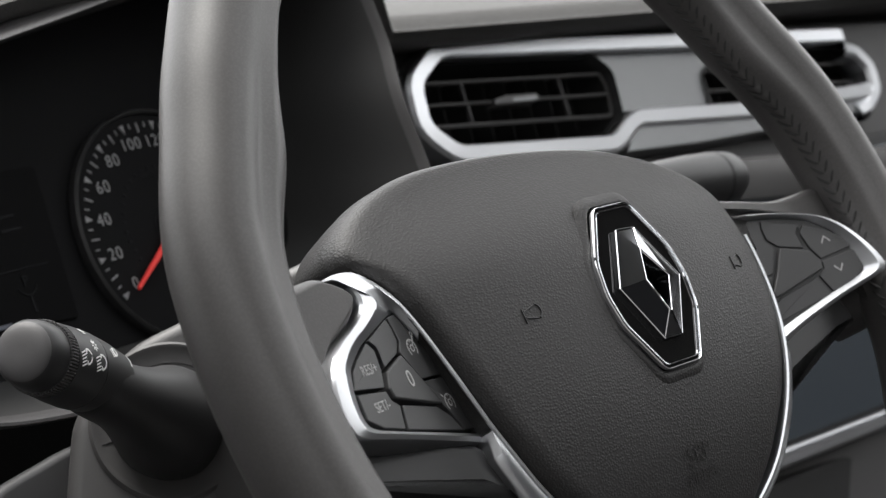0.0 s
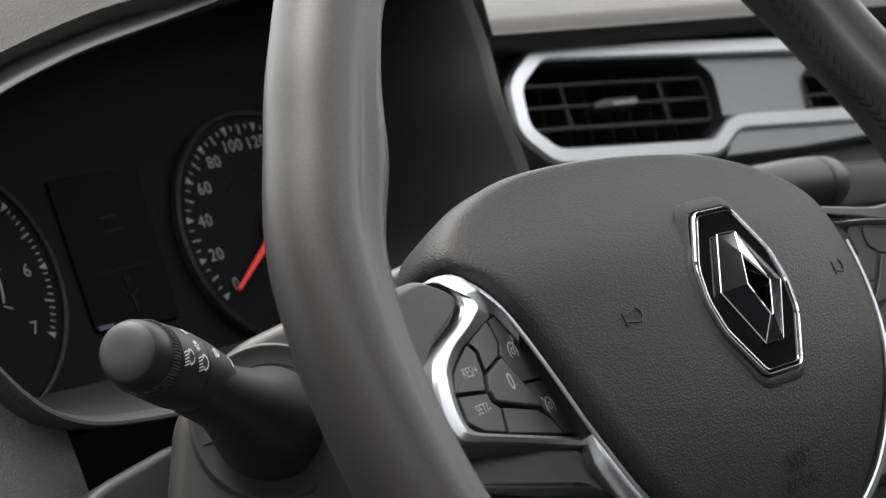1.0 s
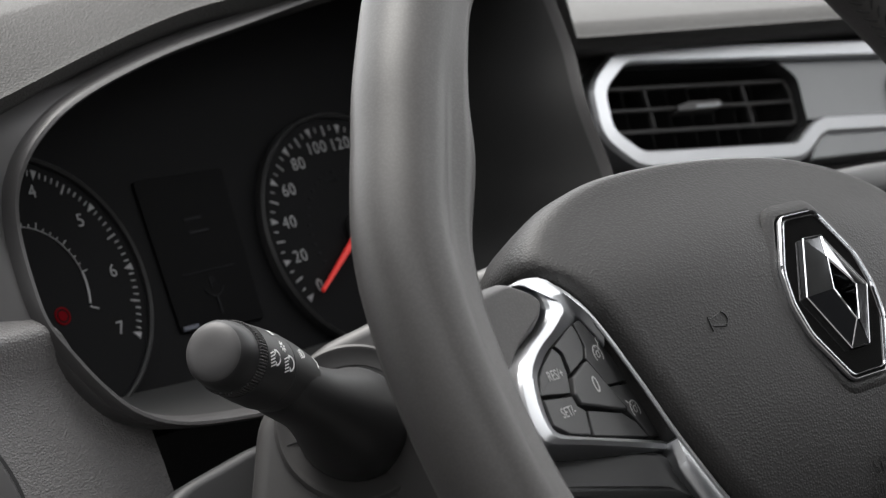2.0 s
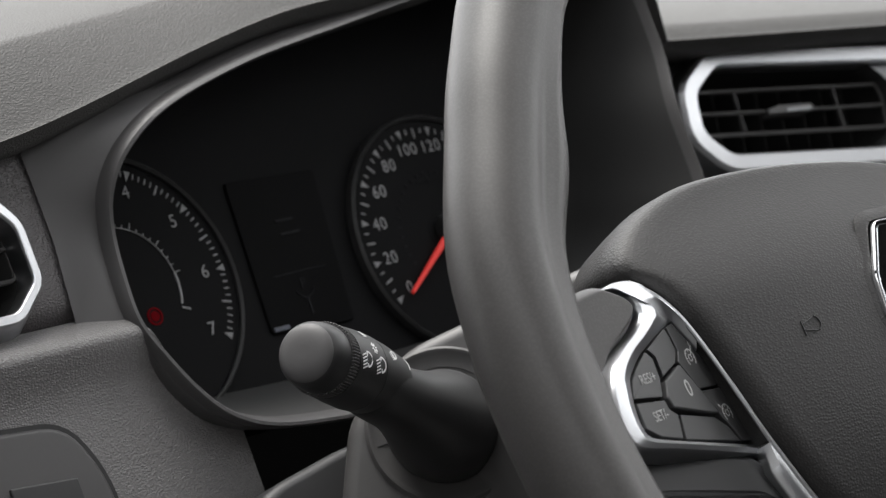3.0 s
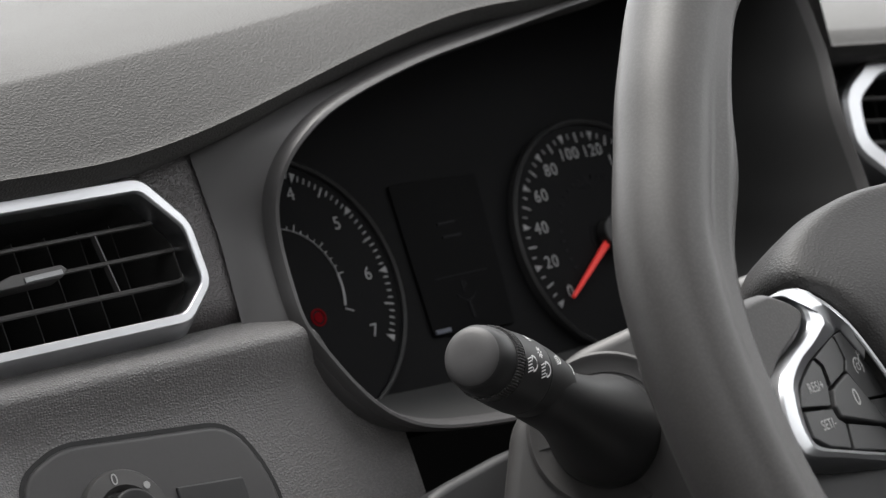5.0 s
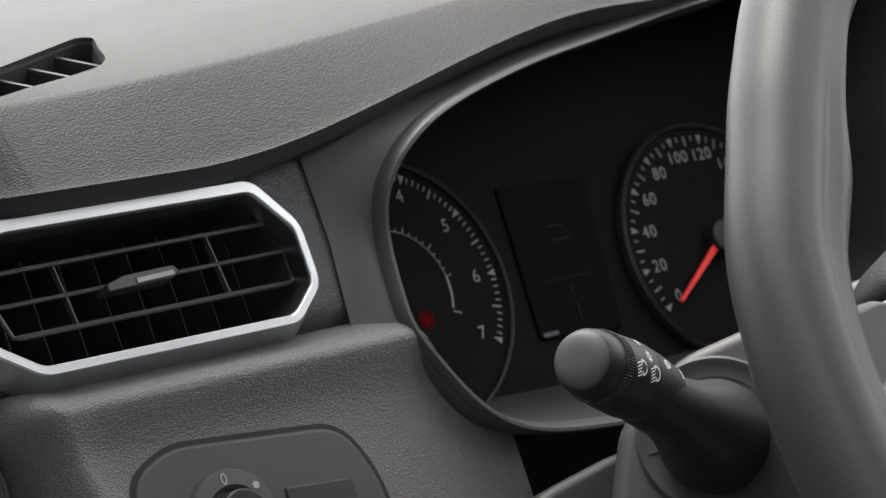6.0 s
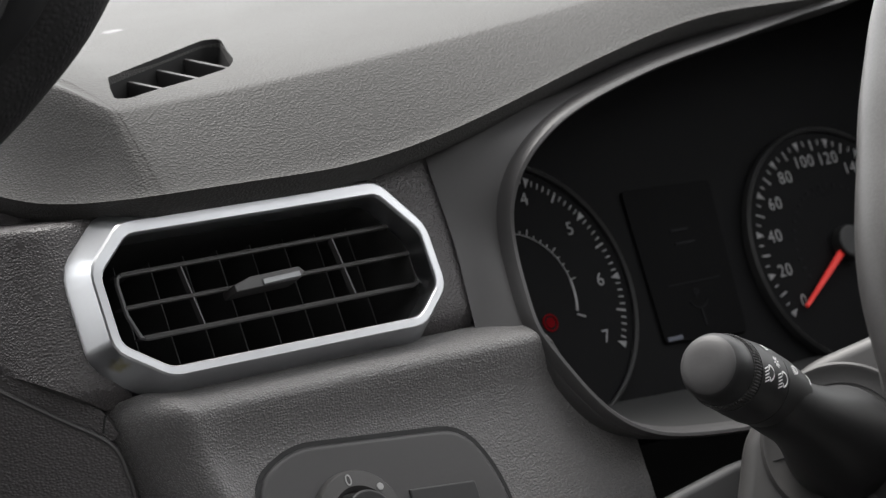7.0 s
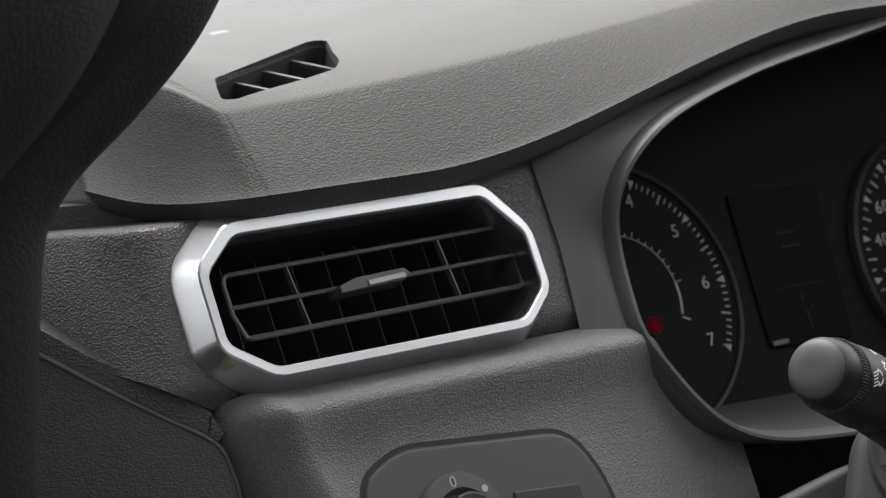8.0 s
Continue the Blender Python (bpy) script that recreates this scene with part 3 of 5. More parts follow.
part("display_bar", plate([Vector((-0.0345, -0.0268)), Vector((-0.0260, -0.0268)), Vector((-0.0260, -0.0250)), Vector((-0.0345, -0.0250))], -0.0022, -0.0017, 0.0001), material("blue_grey_bar", (0.06, 0.065, 0.09), 0.5, depth=0.0), display, smooth=False)


# ---- air vents ----
def octagon(x0, x1, y0, y1, c):
    return [Vector(p) for p in ((x0 + c[0], y0), (x1 - c[1], y0), (x1, y0 + c[2]), (x1, y1 - c[3]), (x1 - c[4], y1), (x0 + c[5], y1), (x0, y1 - c[6]), (x0, y0 + c[7]))]


VENT_IN = rounded(octagon(-0.074, 0.052, -0.0195, 0.0265, (0.014, 0.012, 0.011, 0.010, 0.012, 0.016, 0.014, 0.012)), 0.004, 3)


LEFT_IN = rounded(octagon(-0.0795, 0.0505, -0.0203, 0.0265, (0.0155, 0.012, 0.0105, 0.016, 0.013, 0.0135, 0.012, 0.0105)), 0.003, 3)


def vent_core(vent, mouth):
    """Housing, louvre frame, vanes and tab of a vent, in its face's frame."""
    part("housing", loft([flat(inset(mouth, -0.001), 0.001), flat(inset(mouth, 0.0005), -0.012), flat(inset(mouth, 0.004), -0.060)], cap1=True), DEEP, vent, "black duct behind the louvres")
    z = -0.006
    louvre = part("louvre", tube([Vector((-0.0682, 0.0155, z)), Vector((-0.066, 0.0163, z)), Vector((0.0470, 0.0174, z)), Vector((0.0492, 0.0165, z)), Vector((0.0513, 0.0110, z)), Vector((0.0512, -0.0030, z)), Vector((0.0502, -0.0055, z)), Vector((0.048, -0.0063, z)), Vector((-0.064, -0.0070, z)), Vector((-0.0662, -0.0062, z)), Vector((-0.0688, 0.0019, z)), Vector((-0.0690, 0.0130, z)), Vector((-0.0682, 0.0155, z))], 0.0009, 6), LOUVRE, vent, "dark grey tilting louvre frame")
    for y0, y1, xa, xb in ((0.0160, 0.0172, -0.067, 0.048), (0.0044, 0.0058, -0.0688, 0.0512), (-0.0068, -0.0062, -0.065, 0.049)):
        bm = bmesh.new()
        prof = [(z + 0.0009, -0.0005), (z + 0.0011, 0.0003), (z + 0.0006, 0.0009), (z - 0.007, 0.0018), (z - 0.007, 0.0010), (z - 0.0005, -0.0007)]
        loft([[Vector((x, y + b, a)) for a, b in prof] for x, y in ((xa, y0), (xb, y1))], cap0=True, cap1=True, bm=bm)
        part("slat", bm, LOUVRE, louvre, smooth=False)
    for x in (-0.0422, 0.0214):
        bm = bmesh.new()
        prof = [(-0.0003, z + 0.0006), (0.0003, z + 0.0006), (0.0003, z - 0.0022), (-0.0003, z - 0.0022)]
        loft([[Vector((x + a - s, y, b)) for a, b in prof] for y, s in ((-0.0065, -0.0012), (0.0165, 0.0012))], cap0=True, cap1=True, bm=bm)
        part("upright", bm, SMOOTH, louvre, smooth=False)
    for k in range(9):
        x = -0.0600 + 0.0140 * k
        part("rear_vane", box(x, 0.003, -0.036, 0.0006, 0.041, 0.030), WELL, vent, smooth=False)
    tab = part("tab", plate(rounded([(-0.0145, -0.0026), (0.0125, -0.0020), (0.0155, 0.0002), (0.0135, 0.0026), (-0.007, 0.0022), (-0.0145, 0.0002)], 0.0006, 2), -0.006, 0.003, 0.0006), LOUVRE, vent, "grey sliding tab", m=pose(-0.0135, 0.0046, -0.004, 0, 0, 0.5))
    part("tab_insert", plate(rounded([(-0.003, -0.0019), (0.0128, -0.0014), (0.0128, 0.0008), (-0.003, 0.0003)], 0.0003, 2), 0.003, 0.0037, 0.0004), GREY_TRIM, tab, "satin grey insert")


def lifted(loop, by):
    """The frame's upper flank runs further out than the others."""
    return [Vector((p.x, p.y + by * smoothstep(0.004, 0.024, p.y))) for p in loop]


def vent_frame(vent):
    o = LEFT_IN
    shell = part("frame", _ring([flat(o, -0.004), flat(o, 0.0042), flat(inset(o, -0.0004), 0.0051), flat(inset(o, -0.0008), 0.0054), flat(lifted(inset(o, -0.0034), 0.0014), 0.0051), flat(lifted(inset(o, -0.0040), 0.0016), 0.0045), flat(lifted(inset(o, -0.0078), 0.0040), -0.0066), flat(lifted(inset(o, -0.0083), 0.0040), -0.0078), flat(lifted(inset(o, -0.0080), 0.0040), -0.011), flat(inset(o, -0.0058), -0.020), flat(inset(o, -0.001), -0.020)]), STAINED_SATIN, vent, "satin silver bevelled octagonal frame with a yellowish smudge")
    crisp(shell.data, 22)



def smudged(mat_, spot, reach, tint):
    """Adds one soft blot of residue to a material, round a point of the object."""
    n, l = mat_.node_tree.nodes, mat_.node_tree.links
    b = n["Principled BSDF"]
    old = b.inputs["Base Color"].links[0].from_socket
    coord = n.new("ShaderNodeTexCoord")
    ragged = n.new("ShaderNodeTexNoise")
    ragged.inputs["Scale"].default_value = 260.0
    l.new(coord.outputs["Object"], ragged.inputs["Vector"])
    off = n.new("ShaderNodeVectorMath")
    off.operation = "MULTIPLY_ADD"
    off.inputs[1].default_value = (reach * 1.1,) * 3
    l.new(ragged.outputs["Color"], off.inputs[0])
    l.new(coord.outputs["Object"], off.inputs[2])
    dist = n.new("ShaderNodeVectorMath")
    dist.operation = "DISTANCE"
    dist.inputs[1].default_value = [c + reach * 0.55 for c in spot]
    l.new(off.outputs[0], dist.inputs[0])
    fade = n.new("ShaderNodeMapRange")
    fade.interpolation_type = "SMOOTHSTEP"
    fade.inputs["From Min"].default_value, fade.inputs["From Max"].default_value = reach, reach * 0.25
    fade.inputs["To Max"].default_value = 0.7
    l.new(dist.outputs["Value"], fade.inputs["Value"])
    mix = n.new("ShaderNodeMix")
    mix.data_type = "RGBA"
    mix.inputs[7].default_value = (*tint, 1)
    l.new(fade.outputs["Result"], mix.inputs[0])
    l.new(old, mix.inputs[6])
    l.new(mix.outputs[2], b.inputs["Base Color"])
    return mat_


VENT_L = tilted(-0.23, 0.258, 0.042, 22)
cut(pod, loft([flat(inset(LEFT_IN, -0.004), -0.09), flat(inset(LEFT_IN, -0.004), 0.03)], cap0=True, cap1=True), VENT_L)
vent = thing("air_vent", VENT_L, "octagonal air vent with satin silver frame and dark louvres", "air vent", "dashboard air vents")
STAINED_SATIN = smudged(material("smudged_silver", (0.58, 0.59, 0.61), 0.34, metal=1.0, depth=0.00001, vary=0.05), (-0.0798, -0.0150, 0.0), 0.0046, (0.36, 0.31, 0.10))
vent_frame(vent)
vent_core(vent, LEFT_IN)

for dx in (0.0, 0.190):
    hole = [p + Vector((dx, 0)) for p in inset(VENT_IN, -0.003)]
    cut(fascia, loft([flat(hole, -0.06), flat(hole, 0.01)], cap0=True, cap1=True), mid)
vent_mid = thing("air_vent", mid, "octagonal centre air vent with dark louvres in silver trim", "air vent", "dashboard air vents")
vent_core(vent_mid, VENT_IN)
vent_far = thing("air_vent", mid @ pose(0.190, 0, 0, 0, 0, 0), "second centre air vent mostly behind the steering wheel", "air vent", "dashboard air vents")
vent_core(vent_far, VENT_IN)
centre_trim = thing("centre_vent_trim", mid, "satin silver trim band round two centre air vents", "dashboard trim")
top_y, bot_y = 0.0265, -0.0195


def trim_band(name, path2, width, label):
    """A flat-fronted bevelled band on the outer side of a path."""
    pts = softened(path2, 0.005)
    rows = []
    for i, p in enumerate(pts):
        a, b = pts[max(i - 1, 0)], pts[min(i + 1, len(pts) - 1)]
        d1, d2 = (p - a), (b - p)
        d1, d2 = (d1 if d1.length else d2).normalized(), (d2 if d2.length else d1).normalized()
        out = -Vector((d1.y + d2.y, -(d1.x + d2.x))).normalized()
        k = max(0.6, -out.dot(Vector((d1.y, -d1.x))))
        rows.append([Vector((p.x + out.x * w / k, p.y + out.y * w / k, z)) for w, z in ((0, -0.006), (0, 0.0036), (0.0012, 0.0052), (width - 0.0022, 0.0046), (width, 0.0026), (width, -0.0135))])
    return part(name, loft(rows, closed=False), SATIN, centre_trim, label, smooth=False)


trim_band("trim_band", [(0.237, 0.002), (0.140, -0.0055), (0.060, -0.006), (0.052, -0.0095), (0.040, bot_y), (-0.060, bot_y), (-0.074, -0.0075), (-0.074, 0.0125), (-0.058, top_y), (0.226, top_y)], 0.0100, "satin silver band round the opening")
trim_band("far_cap", [(0.226, top_y), (0.236, top_y - 0.002), (0.246, 0.013), (0.246, -0.004), (0.235, -0.015), (0.225, -0.018)][::-1], 0.008, "satin silver far end cap")
part("lower_face", plate([Vector(p) for p in ((0.048, -0.0290), (0.100, -0.0268), (0.235, -0.0150), (0.235, -0.0065), (0.140, -0.0150), (0.061, -0.0155), (0.054, -0.0200))], -0.0135, 0.0024, 0.0010), GREY_TRIM, centre_trim, "brushed grey face below the step")
part("infill", plate([Vector(p) for p in ((0.0530, -0.006), (0.114, -0.006), (0.117, 0.0), (0.117, 0.0125), (0.131, 0.0265), (0.042, 0.0265), (0.0530, 0.0165))], -0.012, -0.001, 0.0008), GREY_TRIM, centre_trim, "brushed grey panel between the vents")

# side demister in the top of the dashboard
demister = thing("demister_vent", DEF, "black slot in the dashboard top with three slanted grey slats", "air vent")
part("slot", loft([flat(inset(def_outline, -0.0002), 0.0), flat(inset(def_outline, 0.001), -0.018)], cap1=True), DEEP, demister, "black slot")
for k, (a, b) in enumerate((((-0.0190, 0.0140), (-0.0030, -0.0150)), ((-0.0015, 0.0240), (0.0160, -0.0085)), ((0.0160, 0.0330), (0.0310, 0.0050)))):
    a, b = Vector(a), Vector(b)
    bm = bmesh.new()
    d = (b - a).normalized()
    nn = Vector((-d.y, d.x))
    loft([[Vector((p.x + nn.x * s, p.y + nn.y * s, z)) for s, z in ((-0.0011, -0.006), (-0.0009, -0.0045), (0.0009, -0.0045), (0.0013, -0.006), (0.004, -0.016), (0.002, -0.016))] for p in (a, b)], cap0=True, cap1=True, bm=bm)
    part("slat", bm, SMOOTH, demister)

sensor = thing("sun_sensor", BACK @ tilted(-0.202, 0.409, 0.1347, 82), "small round grey sensor cap on the dashboard top", "sensor")
part("cap", plate([Vector((0.013 * math.cos(k * math.pi / 16), 0.009 * math.sin(k * math.pi / 16))) for k in range(32)], -0.006, 0.0012, 0.0010, crown=0.0006), SMOOTH, sensor)

# ---- switch panel ----
SWITCH = FRONT @ tilted(-0.20, 0.25, -0.03, 20)
switches = thing("switch_panel", SWITCH, "dark grey switch panel with a headlamp dial set in the dashboard", "switch panel")
sw_outline = rounded([(-0.064, -0.062), (0.038, -0.062), (0.0385, -0.012), (0.028, 0.0105), (-0.045, 0.0175), (-0.064, 0.009)], [0.006, 0.006, 0.012, 0.012, 0.008, 0.010], 5)
part("panel", plate(sw_outline, -0.004, 0.0016, 0.0022), SMOOTH, switches, "smooth dark panel with rounded corners")
part("panel_gap", _ring([flat(inset(sw_outline, -0.0015), -0.001), flat(inset(sw_outline, -0.0015), 0.0005), flat(inset(sw_outline, 0.0003), 0.0004), flat(inset(sw_outline, 0.0003), -0.001)]), BLACK, switches, "dark gap round the panel")
dial = part("dial", plate(arc(0, 0, 0.0098, 0, 354, 59), 0, 0.0100, 0.0012), BLACK, switches, "round black headlamp height dial", m=pose(-0.0285, -0.0135, 0.001))
part("dial_collar", _ring([flat(arc(0, 0, r, 0, 354, 59), z) for r, z in ((0.0108, 0.0), (0.0186, 0.0), (0.0184, 0.0022), (0.0176, 0.0034), (0.0124, 0.0040), (0.0108, 0.0022))]), SHROUD, dial, "grey collar")
writing("0", 0.0058, WHITE, dial, pose(-0.0012, 0.0146, 0.0040), "numeral")
part("dot", plate(arc(0, 0, 0.0014, 0, 330, 11), 0.0036, 0.0042, 0.0001), WHITE, dial, smooth=False, m=pose(0.0108, 0.0100, 0))
part("blank_cover", plate(rounded([(-0.0045, -0.030), (0.0245, -0.030), (0.0245, -0.0095), (-0.0045, -0.0068)], 0.001, 2), 0.001, 0.0028, 0.0008), BUTTON, switches, "blank black switch cover")


# ---- steering wheel ----
WHEEL = tilted(0, 0, 0, 25)
wheel = thing("steering_wheel", WHEEL, "leather-wrapped steering wheel with satin silver spokes and an airbag", "steering wheel")
RIM_R, RIM_Z = 0.1765, -0.004


def rim_wide(theta):
    """The rim is no true circle: it stands a little wider at its sides."""
    off = abs((theta + 360) % 360 - 180)
    off = min(off, 180 - off)
    return 0.002 + 0.005 * smoothstep(30, 14, off) + 0.002 * smoothstep(38, 48, off)


def rim_dip(c):
    """The side towards the middle of the car lies a little deeper."""
    return 0.0065 * smoothstep(0.0, 0.9, c)


def rim_section(theta):
    """The section of the rim at an angle: outwards and towards the driver; thumb rests swell inwards at ten and two."""
    grip = math.exp(-(((theta - 154) / 11) ** 2)) + math.exp(-(((theta - 26) / 11) ** 2))
    wide = rim_wide(theta)
    out = []
    for k in range(28):
        a = 2 * math.pi * k / 28
        c, s = math.cos(a), math.sin(a)
        p = 0.88
        x = 0.0165 * math.copysign(abs(c) ** p, c)
        z = 0.0160 * math.copysign(abs(s) ** p, s)
        inward = math.exp(-((math.atan2(math.sin(a - radians(168)), math.cos(a - radians(168))) / 0.62) ** 2))
        groove = math.exp(-((math.atan2(math.sin(a - radians(112)), math.cos(a - radians(116))) / 0.28) ** 2))
        x -= 0.0060 * grip * inward
        z -= 0.0026 * groove + 0.0012 * grip * groove
        out.append((x + wide, z))
    return out


loops = []
for k in range(180):
    th = 2.0 * k
    c, s = math.cos(radians(th)), math.sin(radians(th))
    loops.append([Vector(((RIM_R + x) * c, (RIM_R + x) * s, RIM_Z + z - rim_dip(c))) for x, z in rim_section(th)])
rim = part("rim", _ring(loops), LEATHER, wheel, "smooth dark grey leather rim")

# sewn seam round the inside of the rim
one = bmesh.new()
tube([Vector((-0.0032, 0, -0.0002)), Vector((-0.0015, 0.0004, 0.0003)), Vector((0.0012, 0.0004, 0.0003)), Vector((0.0032, 0, -0.0002))], [0.0003, 0.0006, 0.0006, 0.0003], 6, bm=one)
stitch = part("stitch", one, THREAD, rim, "black sewing thread")
first = True
for k in range(78):
    th = -58 + 1.6 * k
    c, s = math.cos(radians(th)), math.sin(radians(th))
    grip = math.exp(-(((th - 26) / 11) ** 2))
    r = RIM_R + rim_wide(th) - 0.0160 - 0.0056 * grip
    out, along = Vector((-0.97 * c, -0.97 * s, 0.243)), Vector((-s, c, 0))
    across = out.cross(along)
    for side in (1, -1):
        m = Matrix((along, across, out)).transposed().to_4x4()
        m.translation = Vector((r * c, r * s, RIM_Z + 0.0030 - rim_dip(c))) + across * side * 0.0021
        m = m @ pose(0, 0, 0, 0, 0, 38 * side)
        ob = stitch if first else new("stitch", stitch.data)
        ob.parent, ob.matrix_basis = rim, m
        first = False

# spokes: leather lobes that grow out of the rim, silver frames, buttons
LOBE = {
    1: [(-0.176, 0.0330), (-0.1580, 0.0355), (-0.1431, 0.0374), (-0.1367, 0.0351), (-0.1319, 0.0322), (-0.1292, 0.0287), (-0.1300, 0.0251), (-0.1342, 0.0213), (-0.1420, 0.0174), (-0.1485, 0.0143), (-0.1541, 0.0092), (-0.1574, 0.0027), (-0.1587, -0.0061), (-0.1575, -0.0136), (-0.1580, -0.0200), (-0.1650, -0.0280), (-0.176, -0.0330), (-0.178, 0.0)],
    -1: [(0.060, 0.0300), (0.080, 0.0285), (0.110, 0.0232), (0.134, 0.0186), (0.148, 0.0178), (0.160, 0.0178), (0.172, 0.0180), (0.180, 0.0150), (0.182, 0.0), (0.180, -0.0400), (0.170, -0.0380), (0.166, -0.0280), (0.164, -0.0100), (0.150, 0.0030), (0.120, 0.0120), (0.080, 0.0200), (0.060, 0.0240)],
}
FRAME_OUT = {
    1: [(0.006, 0.0362), (0.0145, 0.0308), (0.0240, 0.0222), (0.0338, 0.007), (0.0402, -0.0058), (0.0462, -0.0229), (0.0500, -0.0305), (0.0390, -0.0276), (0.0148, -0.0232), (-0.0133, -0.0184), (-0.0365, -0.0148), (-0.0418, -0.0115), (-0.0425, -0.0040), (-0.0390, 0.0045), (-0.0330, 0.0105), (-0.0241, 0.0151), (-0.0109, 0.0197), (-0.0024, 0.0238), (0.0003, 0.0275), (-0.0015, 0.0318), (-0.0081, 0.034), (-0.0105, 0.0356), (-0.0041, 0.0369)],
    -1: [(-0.036, 0.0285), (-0.0289, 0.0247), (-0.0190, 0.0232), (-0.0092, 0.0217), (0.0020, 0.0192), (0.0127, 0.0163), (0.0200, 0.0130), (0.0270, 0.0076), (0.0342, -0.0010), (0.0384, -0.0090), (0.0380, -0.0118), (0.0332, -0.0140), (0.0111, -0.0180), (-0.0109, -0.0231), (-0.0240, -0.0270), (-0.0310, -0.0300), (-0.0375, -0.0370), (-0.0400, -0.0360), (-0.0395, -0.0210), (-0.0375, -0.0050), (-0.0365, 0.0120)],
}
FRAME_IN = {
    1: [(0.0203, 0.0212), (0.0216, 0.0208), (0.0232, 0.0195), (0.0321, 0.0071), (0.039, -0.0059), (0.0439, -0.0229), (0.0423, -0.0235), (0.0356, -0.0225), (0.0113, -0.0185), (-0.0133, -0.0145), (-0.0254, -0.0118), (-0.0281, -0.0079), (-0.0267, -0.0012), (-0.0227, 0.0057), (-0.0184, 0.0085), (-0.0097, 0.0126), (0.0006, 0.0158), (0.0101, 0.0185), (0.0168, 0.0201), (0.0186, 0.0207), (0.0192, 0.0209), (0.0197, 0.021), (0.0201, 0.0212)],
    -1: [(-0.0335, 0.0238), (-0.0280, 0.0226), (-0.0190, 0.0212), (-0.0095, 0.0196), (0.0010, 0.0172), (0.0095, 0.0146), (0.0155, 0.0110), (0.0204, 0.0068), (0.0245, 0.0), (0.0268, -0.0075), (0.0262, -0.0100), (0.0225, -0.0118), (0.0060, -0.0150), (-0.0110, -0.0186), (-0.0220, -0.0212), (-0.0280, -0.0228), (-0.0330, -0.0243), (-0.0355, -0.0225), (-0.0365, -0.0150), (-0.0352, -0.0030), (-0.0345, 0.0110)],
}
BTNS = {
    "plus": [(-0.0269, 0.0001), (-0.0227, 0.0057), (-0.0172, 0.0089), (-0.0063, 0.0137), (-0.0031, 0.0109), (-0.0045, 0.0044), (-0.0079, -0.0014)],
    "upper_blank": [(-0.0047, 0.0141), (0.0134, 0.0197), (0.0145, 0.0167), (0.0144, 0.0118), (0.0105, 0.008), (-0.002, 0.0045), (-0.0012, 0.0112)],
    "limiter": [(0.0149, 0.0199), (0.0203, 0.0208), (0.0371, -0.0019), (0.0185, -0.0017), (0.0124, 0.0081), (0.0156, 0.0117)],
    "zero": [(-0.0032, 0.0033), (0.0107, 0.0074), (0.0172, -0.0017), (0.023, -0.0083), (0.0235, -0.0111), (0.019, -0.0105), (-0.0059, -0.0056), (-0.0069, -0.0019)],
    "minus": [(-0.0264, -0.0012), (-0.0079, -0.0022), (-0.0073, -0.0054), (-0.0033, -0.0075), (-0.0069, -0.0152), (-0.0197, -0.013), (-0.0275, -0.0093)],
    "lower_blank": [(-0.0022, -0.0076), (0.0199, -0.0112), (0.0263, -0.0151), (0.0305, -0.0209), (-0.0053, -0.0157)],
    "cruise": [(0.0191, -0.0024), (0.0371, -0.0027), (0.0427, -0.0223), (0.0319, -0.021), (0.0274, -0.0148), (0.0243, -0.0113), (0.024, -0.0083)],
}
SPOKE = {1: pose(-0.125, 0, -0.008, 0, 15.1, 0), -1: pose(0, 0, 0, 0, 0, -4.5) @ pose(0.125, 0, -0.008, 0, -15.1, 0)}


def faced(pts, sx, turn=True):
    """An outline as drawn for one spoke (1) or mirrored for the other (-1), wound the same way."""
    out = [Vector((sx * p[0], p[1])) for p in pts]
    return out[::-1] if turn and area(out) < 0 else out


